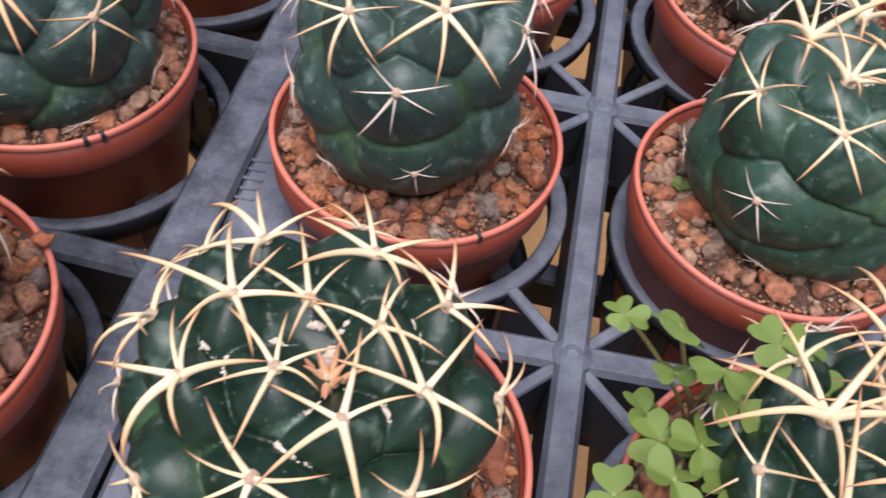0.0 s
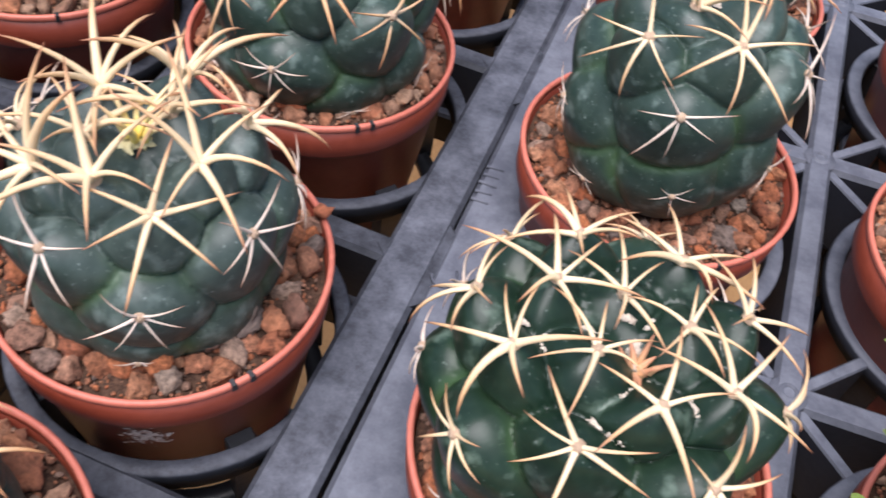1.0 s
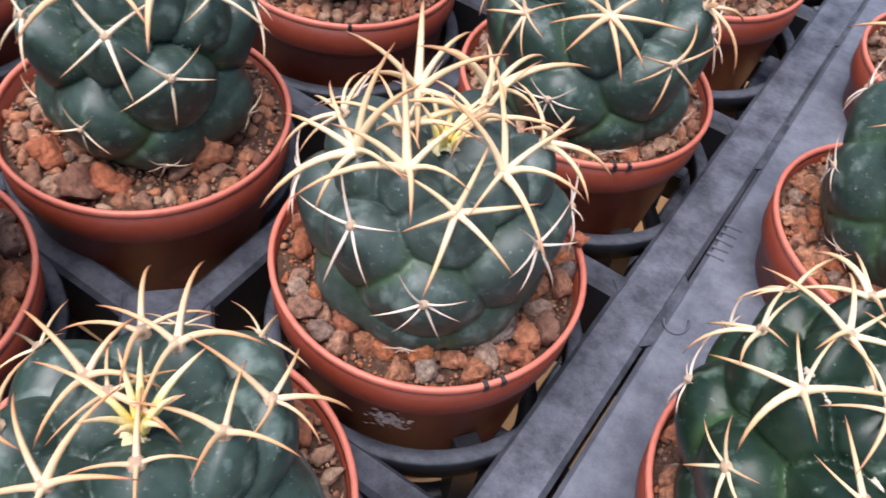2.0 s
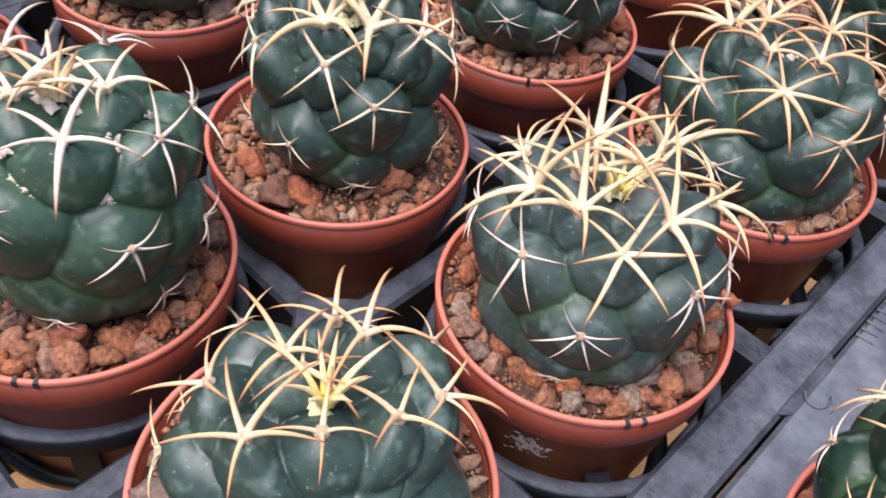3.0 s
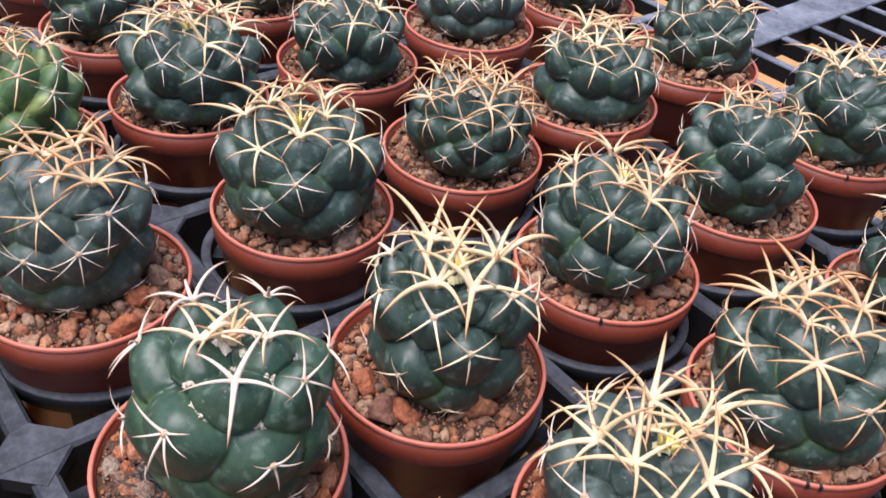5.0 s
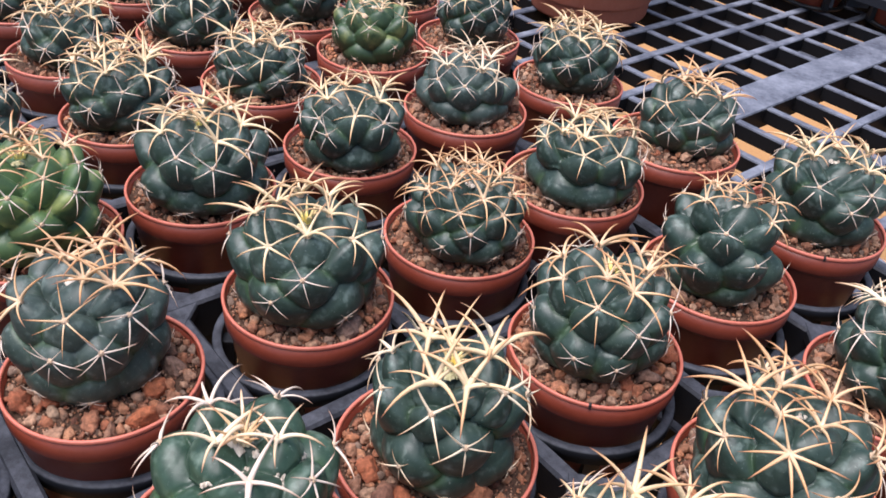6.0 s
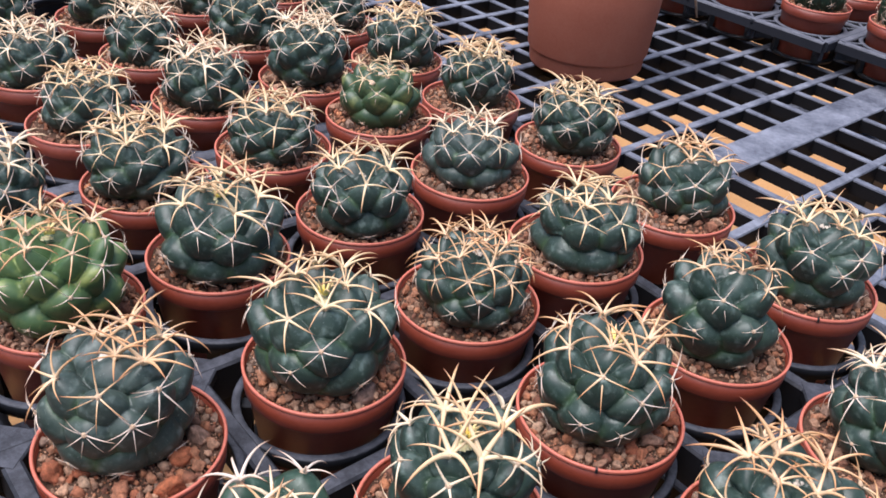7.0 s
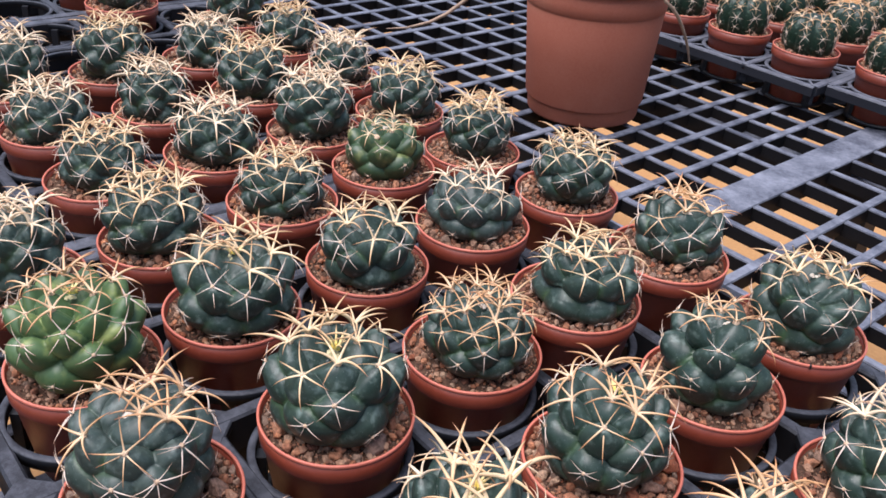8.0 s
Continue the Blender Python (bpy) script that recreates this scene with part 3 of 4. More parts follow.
def at_bench(i, j):
    return B0 + BU * (i * PITCH) + BV * (j * PITCH)


for i in range(-17, 19):
    if i == -2:
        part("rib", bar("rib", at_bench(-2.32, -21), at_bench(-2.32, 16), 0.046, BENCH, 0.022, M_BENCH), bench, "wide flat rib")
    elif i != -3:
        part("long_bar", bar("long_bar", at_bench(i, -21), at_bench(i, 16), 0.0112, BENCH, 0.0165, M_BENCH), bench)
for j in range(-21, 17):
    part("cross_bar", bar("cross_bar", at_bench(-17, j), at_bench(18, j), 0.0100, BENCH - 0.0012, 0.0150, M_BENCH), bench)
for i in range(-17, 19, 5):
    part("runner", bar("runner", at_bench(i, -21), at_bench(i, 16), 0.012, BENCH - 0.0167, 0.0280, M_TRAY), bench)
part("under_beam", bar("under_beam", (-1.4, 1.118), (0.45, 1.109), 0.03, BENCH - 0.0447, 0.04, M_BENCH), bench, "grey beam under the lattice")
for i in (-16, 1, 17):
    for j in (-20, -2, 15):
        c = at_bench(i, j)
        part("leg", bar("leg", c - BV * 0.03, c + BV * 0.03, 0.06, BENCH - 0.0445, BENCH - 0.0445, M_TRAY), bench)


# ---- trays ----
LO, LU, LV = Vector((-0.0917, 0.0948)), Vector((-0.1142, 0.0098)), Vector((0.0079, 0.1021))
TOP = RIM - 0.0285


def hole(i, j, o=LO, u=LU, v=LV):
    return o + u * i + v * j


RING = {
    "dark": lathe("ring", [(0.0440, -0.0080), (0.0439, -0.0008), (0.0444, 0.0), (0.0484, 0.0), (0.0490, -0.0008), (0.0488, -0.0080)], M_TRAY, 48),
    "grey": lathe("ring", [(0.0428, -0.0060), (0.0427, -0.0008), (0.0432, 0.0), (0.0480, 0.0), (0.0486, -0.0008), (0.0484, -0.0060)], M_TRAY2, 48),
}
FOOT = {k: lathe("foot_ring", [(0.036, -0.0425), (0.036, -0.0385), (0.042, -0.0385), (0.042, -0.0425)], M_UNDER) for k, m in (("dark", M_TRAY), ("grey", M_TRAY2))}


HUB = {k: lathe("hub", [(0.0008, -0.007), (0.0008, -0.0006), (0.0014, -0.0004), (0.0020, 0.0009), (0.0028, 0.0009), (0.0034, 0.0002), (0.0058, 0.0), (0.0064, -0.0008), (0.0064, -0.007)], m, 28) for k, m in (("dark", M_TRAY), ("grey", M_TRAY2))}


def tray(name, o, u, v, i0, i1, j0, j1, tone, label, edge=0.017, barw=0.0105, star=False, skirt=0.018, over=(0.004, 0.004)):
    """A carry tray of rings between bars. Holes i0..i1 by j0..j1 of the lattice."""
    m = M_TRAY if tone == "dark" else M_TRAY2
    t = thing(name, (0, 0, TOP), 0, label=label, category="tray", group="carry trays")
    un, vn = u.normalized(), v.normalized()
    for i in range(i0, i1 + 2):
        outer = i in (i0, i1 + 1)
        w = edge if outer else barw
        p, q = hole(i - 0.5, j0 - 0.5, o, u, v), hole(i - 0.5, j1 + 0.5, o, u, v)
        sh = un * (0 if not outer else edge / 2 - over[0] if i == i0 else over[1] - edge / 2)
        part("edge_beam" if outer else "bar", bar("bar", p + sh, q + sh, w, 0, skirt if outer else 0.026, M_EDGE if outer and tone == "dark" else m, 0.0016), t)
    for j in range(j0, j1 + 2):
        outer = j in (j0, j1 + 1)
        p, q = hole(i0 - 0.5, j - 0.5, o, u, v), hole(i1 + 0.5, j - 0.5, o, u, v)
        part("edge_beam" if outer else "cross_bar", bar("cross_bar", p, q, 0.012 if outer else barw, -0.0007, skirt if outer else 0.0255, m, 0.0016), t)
    for i in range(i0, i1 + 2):
        for j in range(j0, j1 + 2):
            c = hole(i - 0.5, j - 0.5, o, u, v)
            g = 0.0135 if not star else 0.011
            e = (un + vn).normalized() * g
            if star and i in (i0, i1 + 1):
                continue
            if star:
                part("hub", HUB[tone], t, "", (c.x, c.y, -0.0003))
            else:
                part("gusset", bar("gusset", c - e, c + e, 2 * g, -0.0004, 0.007, m, 0.001), t)
    for i in range(i0, i1 + 1):
        for j in range(j0, j1 + 1):
            c = hole(i, j, o, u, v)
            part("ring", RING[tone], t, "", (c.x, c.y, -0.0014))
            part("foot_ring", FOOT[tone], t, "", (c.x, c.y, 0))
            for k in range(4):
                a = math.pi / 4 + k * math.pi / 2 + 0.06
                d = Vector((math.cos(a), math.sin(a)))
                part("post", bar("post", c + d * 0.0378, c + d * 0.0438, 0.008, -0.0071 if tone == "dark" else -0.0061, 0.0345, M_UNDER, 0.0004), t)
                if star:
                    cc = hole(i + (0.5 if d.dot(un) > 0 else -0.5), j + (0.5 if d.dot(vn) > 0 else -0.5), o, u, v)
                    e = (cc - c).normalized()
                    part("ray", bar("ray", c + e * 0.0478, cc, 0.0042, -0.0016, 0.024, m, 0.0006), t)
    return t


tray("carry_tray", LO, LU, LV, 0, 4, -1, 4, "dark", "black plastic carry tray with round pot holes on the bench", over=(0.0015, -0.0008))
tray("carry_tray", LO + LU * 0.0, LU, LV, 5, 9, -1, 4, "dark", "black plastic carry tray with some empty holes", over=(-0.0008, -0.0008))
tray("carry_tray", LO, LU, LV, 10, 11, -1, 4, "dark", "black plastic carry tray with some empty holes", over=(-0.0008, 0.004))
RO, RU, RV = Vector((0.0332, 0.1830)), Vector((0.1115, -0.002)), Vector((0.0077, 0.1101))
star_tray = tray("carry_tray", RO, RU, RV, 0, 3, -2, 4, "grey", "grey plastic carry tray with star-shaped ribs between the holes", edge=0.027, barw=0.0098, star=True, over=(0.0019, 0.004))
# raised mould marks on the wide edge of the star tray
seal = [(-0.0170 + 0.0040 * math.cos(a), 0.2400 + 0.0050 * math.sin(a), 0.0) for a in np.linspace(-2.9, 0.6, 14)]
part("mould_mark", join_tubes("mould_mark", [tube(seal, [0.00045] * 14, 6)], M_TRAY2), star_tray, "raised curved mould mark")
for k, (wide, lean) in enumerate(((0.0062, 0.0), (0.0058, 0.10), (0.0064, -0.08), (0.0056, 0.0), (0.0062, 0.06))):
    mid = Vector((-0.0148 + 0.0003 * k, 0.2745 + 0.0042 * k))
    half = Vector((wide / 2, wide / 2 * lean))
    part("mould_mark", bar("mould_mark", mid - half, mid + half, 0.0014, 0.0005, 0.0006, M_TRAY2, 0.0003), star_tray)

FO, FU, FV = Vector((-0.496, 1.182)), Vector((-0.104, 0.004)), Vector((0.004, 0.112))
FO2 = Vector((-0.385, 1.205))
tray("carry_tray", FO, FU, FV, 0, 3, 0, 3, "grey", "dark grey plastic carry tray of ribbed cacti at the far end", edge=0.012, star=True, skirt=0.013)
tray("carry_tray", FO2, FU, FV, -2, 0, 0, 3, "grey", "dark grey plastic carry tray of ribbed cacti at the far end", edge=0.012, star=True, skirt=0.013)


# ---- potted cacti ----


def potted(k, x, y, lod, off=(0, 0), zc=0.0215, coarse=0.5, marks=(), lift=0.0, **plant):
    """A pot, its gravel and its cactus; some pots sit higher in their holes by lift."""
    rng = np.random.default_rng(100 + k)
    pot(x, y, lift, marks, k)
    gravel(x, y, rng, plant.get("R", 0.0345) * 0.75, lod, -0.0042, coarse, lift)
    cactus((x + off[0], y + off[1], RIM + zc), seed=200 + k, lod=lod, base=lift, **plant)


potted(0, -0.086, 0.1967, 0, R=0.0357, H=0.0317, off=(-0.0008, -0.0009), zc=0.0162, size=0.0175, bud=0.0105, wool=0.5, marks=(-0.72, -0.61), coarse=1.0, label='squat grey-green knobby cactus with wild yellow crown spines', deep=0.9, width=1.15, knobs=[(0.14, -2.55), (0.54, -2.25), (0.32, -1.61), (0.13, 1.1), (0.39, -0.23), (0.65, -0.96), (1.07, -1.78), (1.17, -0.26), (1.49, -1.13), (0.28, 2.55), (0.67, 0.58), (1.35, -2.64), (0.44, 1.48)], face=-1.22, skin='dusty')
potted(1, -0.201, 0.1027, 0, R=0.034, H=0.0294, skin='moss', off=(0.0032, 0.0039), zc=0.0308, size=0.0185, spine=('ivory', 'straw'), count=6, wool=0.9, old=0.35, erect=0.6, marks=(-0.95, -0.83), coarse=1.0, label='upright deep green knobby cactus with white spines and wool', bud=0.010, bud_tone='tan', width=1.35, felt=[(0.79, -1.06), (0.85, -0.94), (0.39, -1.61), (0.55, 0.01), (0.44, -0.03), (0.55, 0.26), (0.61, 0.83), (0.1, -0.28), (1.2, -0.26)], young_a=0.8, knobs=[(0.04, 2.41), (0.20, 0.8), (0.13, -1.94), (0.50, -0.49), (0.91, 0.38), (1.26, -1.2), (1.62, -0.21), (1.01, -2.39), (0.68, 2.02), (0.49, -3.11), (1.25, 1.17)], face=-0.46, deep=0.8, gold_a=0.3)
potted(2, -0.1886, 0.1964, 0, off=(0.0022, 0.0013), R=0.0336, H=0.0289, zc=0.0251, size=0.0195, width=1.25, wool=0.6, count=5, bud=0.006, spine=('straw', 'gold'), gold_a=0.5, knobs=[(0.16, 2.46), (0.37, -1.22), (0.37, -0.45), (0.90, -1.06), (0.75, 0.17), (1.37, -0.58), (1.08, -1.94), (0.28, 0.98), (0.27, -3.14), (1.19, 0.63), (2.34, -0.73), (1.86, -1.33)], face=-0.82, deep=1.15, erect=0.85)
potted(3, -0.0814, 0.2994, 0, width=1.15, off=(0.0001, -0.0036), R=0.0375, H=0.031, zc=0.016, size=0.019, spine=('ivory', 'amber'), marks=(-0.96, -0.85), knobs=[(0.14, -2.04), (0.12, -0.33), (0.44, -2.84), (1.06, -2.09), (0.65, -1.26), (1.20, -0.59), (0.63, 2.15), (1.67, -1.57), (1.37, -2.93), (0.76, 2.64)], face=-1.35, young_a=1.4, count=7, erect=0.75, wool=0.14)
potted(4, 0.0339, 0.1822, 0, R=0.0386, H=0.0337, skin='deep', spine=('ivory', 'gold'), off=(-0.0053, -0.0023), zc=0.0219, size=0.0178, wool=0.9, crown=(0.0035, -0.0055), erect=0.15, label='broad dark green knobby cactus with tan star spines', young_a=1.3, knobs=[(0.27, 2.88), (0.08, 1.94), (0.13, -2.13), (0.16, 0.28), (0.32, -1.12), (0.50, -0.38), (0.56, -2.58), (0.76, -1.75), (0.87, 3.12), (0.41, 1.2), (0.52, 2.22), (0.59, 0.45), (1.29, -2.34), (0.99, -0.87), (1.14, -0.05)], face=-1.66, deep=1.1, count=6, bud=0.0042, shrink=0.3, coarse=0.7, bud_tone='salmon', width=1.5, felt=[(0.32, -2.68), (0.44, -2.87), (0.48, -1.63), (0.55, -1.48), (0.32, -0.72), (0.35, -0.49), (0.35, 0.33), (0.18, -1.23), (0.06, 1.78), (0.07, -0.75), (0.06, -2.78)])
potted(5, 0.0365, 0.2902, 0, deep=0.8, off=(-0.0032, -0.0033), R=0.0331, H=0.0332, zc=0.032, size=0.018, marks=(-1.03,), coarse=0.7, knobs=[(0.82, -2.2), (0.59, -1.24), (1.33, -1.59), (1.06, -0.37), (2.34, -2.25), (1.90, -0.44), (2.01, -1.4)], face=-1.62, wool=0.14)
potted(6, -0.1005, 0.0999, 0, width=1.2, off=(0.0038, -0.0011), R=0.035, H=0.0267, zc=0.0159, size=0.0165, bud=0.009, wool=0.5, knobs=[(0.10, 3.02), (0.42, -1.76), (0.13, -0.84), (0.30, 0.37), (0.67, 0.8), (0.34, 1.83), (0.66, -2.53), (0.24, 3.04), (0.40, 2.27)], face=-0.82, spine=('gold', 'amber'), count=5, erect=0.55)
potted(7, 0.1486, 0.2871, 0, deep=0.8, skin='moss', off=(0.003, -0.001), R=0.037, H=0.031, zc=0.024, size=0.0175, label='deep green cactus with very large smooth knobs', knobs=[(0.90, -2.81), (0.73, -1.97), (1.59, -2.25), (0.18, -2.37), (0.34, 2.84), (1.00, 2.36)], face=-2.06, wool=0.14, shrink=0.2)
potted(8, 0.1438, 0.1809, 0, size=0.018, skin='deep', phase=0.68, n=24, hand=1)
potted(9, 0.043, 0.398, 1, phase=4.22, n=24, hand=1)
potted(10, 0.1597, 0.3932, 1, phase=5.59, n=24, hand=-1)
potted(11, -0.3096, 0.2174, 0, off=(-0.0001, -0.0018), R=0.039, H=0.0254, zc=0.0236, size=0.0185, bud=0.0085, knobs=[(0.76, -1.29), (0.31, -0.63), (0.70, 0.26), (1.26, -0.68), (1.31, -2.27), (0.57, -2.34), (0.16, 1.08), (0.82, 1.55), (1.73, -1.06), (0.30, -2.84), (0.39, 2.65)], face=-0.63, wool=0.7)
potted(12, -0.3027, 0.3218, 1, off=(0.0042, -0.0018), R=0.0346, H=0.0245, zc=0.0165, size=0.0145, spine=('ivory', 'amber'), skin='blue', n=30, top=1.8, hand=1, phase=0.175, k0=0.6, young_a=1.3)
potted(13, -0.1882, 0.3076, 0, off=(-0.0007, -0.0023), R=0.0351, H=0.0268, zc=0.0238, spine=('ivory', 'amber'), marks=(-0.95,), knobs=[(0.13, -1.05), (0.70, -1.97), (0.89, -1.08), (0.46, -0.37), (1.35, -0.44), (0.95, 0.89), (1.57, -2.09), (1.88, -1.24), (1.94, -0.66), (0.63, 1.54), (0.37, 2.57)], face=-1.05, deep=1.15, bud=0.005, wool=0.14)
potted(14, -0.1836, 0.4167, 1, off=(-0.0001, -0.0052), R=0.034, H=0.0286, zc=0.0249, size=0.0135, spine=('ivory', 'amber'), deep=1.25, knobs=[(1.00, -1.2), (1.53, -0.58), (0.46, -2.16), (0.67, -0.14), (0.08, 2.62), (0.06, -0.03), (0.26, 3.05), (1.74, -1.47)], face=-1.19, count=6)
potted(15, -0.1748, 0.5123, 1, lift=0.0066, off=(0.0017, -0.0033), R=0.0361, H=0.0252, zc=0.03, size=0.0165, marks=(-0.94,), knobs=[(1.12, -1.36), (0.09, -0.3), (0.38, -1.99), (0.46, -0.17), (0.15, 2.2), (1.10, -0.45), (0.87, -2.06), (1.52, -0.75)], face=-1.28)
potted(16, -0.2830, 0.5125, 1, lift=0.0140, off=(-0.0006, 0.0111), R=0.0346, H=0.0233, zc=0.0268, spine=('ivory', 'amber'), knobs=[(1.15, -0.84), (0.20, -1.05), (0.89, -1.73), (0.42, 0.16), (0.24, 1.71), (1.55, -1.38), (1.06, -0.05), (1.88, -0.66)], face=-1.1)
potted(17, -0.2901, 0.4091, 1, lift=0.0128, off=(0.0055, -0.0008), R=0.0357, H=0.0236, zc=0.0285, spine=('ivory', 'gold'), knobs=[(0.84, -1.01), (0.40, -1.94), (0.18, 0.49), (0.24, 3.0), (0.61, 1.85), (0.84, -2.11), (0.84, -0.21), (0.81, 0.89), (0.59, 2.16)], face=-1.0)
potted(18, -0.4229, 0.3353, 1, off=(0.0076, -0.0055), R=0.0348, H=0.0214, zc=0.0207, knobs=[(0.74, -0.61), (0.42, -1.68), (0.39, 0.45), (0.16, 2.95), (0.66, 2.13), (1.06, -1.43), (1.13, 0.0), (1.44, -1.15)], face=-0.71)
potted(19, -0.4331, 0.2279, 1, off=(0.0048, -0.0005), R=0.0393, H=0.0258, zc=0.0209, spine=('ivory', 'gold'), size=0.0195, bud=0.005, knobs=[(0.56, -0.17), (1.02, -0.94), (0.03, 1.05), (0.49, 0.79), (0.13, -2.5), (1.23, -0.37), (1.04, 0.3), (0.54, -1.59), (0.37, 1.76)], face=-0.53)
potted(20, -0.4102, 0.4314, 1, lift=0.0080, off=(-0.0008, -0.0009), R=0.0354, H=0.0215, zc=0.023, spine=('ivory', 'straw'), size=0.0165, knobs=[(1.06, -0.87), (0.44, -1.64), (0.37, -0.3), (1.05, -1.54), (0.85, -0.03), (0.02, -2.06), (0.32, 1.19)], face=-0.85, skin='dusty')
potted(21, -0.5385, 0.3424, 1, off=(0.0011, -0.0017), R=0.0346, H=0.0228, zc=0.012, phase=5.48, n=24, hand=1)
potted(22, -0.4105, 0.5512, 1, off=(0.0021, 0.0016), R=0.0342, H=0.021, zc=0.0212, spine=('ivory', 'gold'), phase=0.57, n=24, hand=1)
potted(23, -0.5308, 0.4436, 1, lift=0.0057, skin='grass', off=(-0.0022, 0.0019), R=0.034, H=0.0256, zc=0.0195, size=0.012, n=20, label='fresh green cactus with a brown scar and short spines', phase=1.94, hand=-1, scar=(0.62, -1.2))
potted(24, -0.5206, 0.5455, 1, off=(0.0019, 0.0022), R=0.0315, H=0.0208, zc=0.0222, phase=3.31, n=24, hand=1)
potted(25, -0.4381, 0.1295, 1, deep=1.3, skin='lime', off=(0.0006, -0.0019), R=0.0381, H=0.0273, zc=0.0246, spine=('ivory', 'amber'), label='fresh green knobby cactus with yellow patches and tan spines', n=27, top=1.7, phase=0.6, size=0.0158, count=6, young_a=0.8, bud=0.005)
potted(26, -0.3186, 0.1086, 0, off=(-0.0067, -0.0005), R=0.0349, H=0.0294, zc=0.0241, size=0.019, spine=('ivory', 'amber'), wool=0.6, knobs=[(0.07, -0.21), (0.17, -3.07), (0.41, 0.33), (0.86, -0.7), (1.01, 0.21), (0.80, -1.55), (1.05, -2.37), (0.76, -2.88), (0.30, 2.22), (0.54, 1.34), (1.31, 1.27), (1.48, -0.86), (1.39, -0.28)], face=-0.41, count=7, skin='dusty')
potted(27, -0.0732, 0.4073, 1, phase=2.85, n=24, hand=1, spine=('ivory', 'straw'))
potted(28, -0.327, 0.003, 2, phase=3.42, n=24, hand=-1, spine=('ivory', 'straw'))
potted(29, -0.5485, 0.134, 2, phase=3.65, n=24, hand=-1, spine=('ivory', 'straw'))
potted(30, -0.5406, 0.2361, 2, off=(-0.0012, -0.0036), R=0.0364, H=0.0218, zc=0.0186, spine=('ivory', 'gold'), phase=4.68, n=24, hand=1)
potted(31, -0.6548, 0.2459, 2, off=(0.0024, 0.0025), R=0.0348, H=0.0217, zc=0.0148, spine=('ivory', 'gold'), phase=6.05, n=24, hand=-1)
potted(32, -0.6469, 0.348, 2, off=(0.0015, -0.0), R=0.0361, H=0.0244, zc=0.014, phase=2.51, n=24, hand=1, spine=('ivory', 'straw'))
potted(33, -0.639, 0.4501, 2, off=(-0.0011, -0.0007), R=0.0359, H=0.0251, zc=0.0235, phase=5.25, n=24, hand=1, spine=('ivory', 'straw'))
potted(34, -0.6311, 0.5522, 2, off=(0.0025, 0.0026), R=0.0346, H=0.022, zc=0.0202, spine=('ivory', 'gold'), phase=0.34, n=24, hand=1)
potted(35, -0.769, 0.2557, 2, off=(0.0012, -0.0021), R=0.0355, H=0.0246, zc=0.0104, phase=1.14, n=24, hand=1, spine=('ivory', 'straw'))
potted(36, -0.7611, 0.3578, 2, off=(-0.0002, -0.0045), R=0.0328, H=0.0288, zc=0.0102, phase=3.88, n=24, hand=-1, spine=('ivory', 'straw'))
potted(37, -0.7532, 0.4599, 2, off=(-0.0001, -0.0011), R=0.0364, H=0.0274, zc=0.0178, spine=('ivory', 'gold'), phase=1.71, n=24, hand=-1)
potted(38, -0.7453, 0.562, 2, off=(0.0024, 0.0019), R=0.0316, H=0.0219, zc=0.0157, phase=3.08, n=24, hand=1, spine=('ivory', 'straw'))
potted(39, -0.8832, 0.2655, 2, phase=2.28, n=24, hand=1, spine=('ivory', 'straw'))
potted(40, -0.8753, 0.3676, 2, off=(0.0009, 0.0012), R=0.0357, H=0.0297, zc=0.0193, spine=('ivory', 'gold'), phase=4.45, n=24, hand=1)
potted(41, -0.8674, 0.4697, 2, off=(0.0047, 0.0054), R=0.0354, H=0.0254, zc=0.0124, phase=5.82, n=24, hand=-1, spine=('ivory', 'straw'))
potted(42, -0.8595, 0.5718, 2, off=(0.0029, 0.0029), R=0.034, H=0.0231, zc=0.0156, spine=('ivory', 'gold'), phase=0.91, n=24, hand=1)
potted(43, -0.9737, 0.5816, 2, phase=5.02, n=24, hand=1, spine=('ivory', 'straw'))
potted(44, -1.0958, 0.4893, 2, phase=0.11, n=24, hand=1, spine=('ivory', 'straw'))
potted(45, -1.2021, 0.6012, 2, phase=1.48, n=24, hand=-1, spine=('ivory', 'straw'))
potted(46, -1.21, 0.4991, 2, phase=2.9, n=24, hand=1, spine=('ivory', 'straw'))


# ---- wood sorrel growing in one pot ----
M_LEAF = material("sorrel_leaf", (0.085, 0.135, 0.021), (0.150, 0.200, 0.042), 0.5, 90, 0.3, 9, 0.4, ((0.24, 0.30, 0.09), 0.55, 0.75, 200))
M_STALK = material("sorrel_stalk", (0.22, 0.10, 0.05), (0.26, 0.30, 0.10), 0.5, 120, 0.2)


def leaflet(size, fold):
    """A heart-shaped leaflet along +x, folded along its middle."""
    v, f = [], []
    rows, cols = 9, 7
    for i in range(rows):
        s = i / (rows - 1)
        w = 0.60 * math.sin(min(1, s * 1.06) * math.pi * 0.60 + 0.06) ** 0.95
        for j in range(cols):
            u = -1 + 2 * j / (cols - 1)
            notch = 0.20 * (1 - abs(u)) ** 1.6 * max(0, s - 0.5) / 0.5
            tip = -0.16 * abs(u) ** 3 * s
            v.append((size * (s * 1.0 - notch + tip), size * w * u, size * (abs(u) * w * fold - 0.10 * s * s)))
    for i in range(rows - 1):
        for j in range(cols - 1):
            f.append((i * cols + j, (i + 1) * cols + j, (i + 1) * cols + j + 1, i * cols + j + 1))
    me = mesh_of("leaflet", v, f, M_LEAF)
    return me


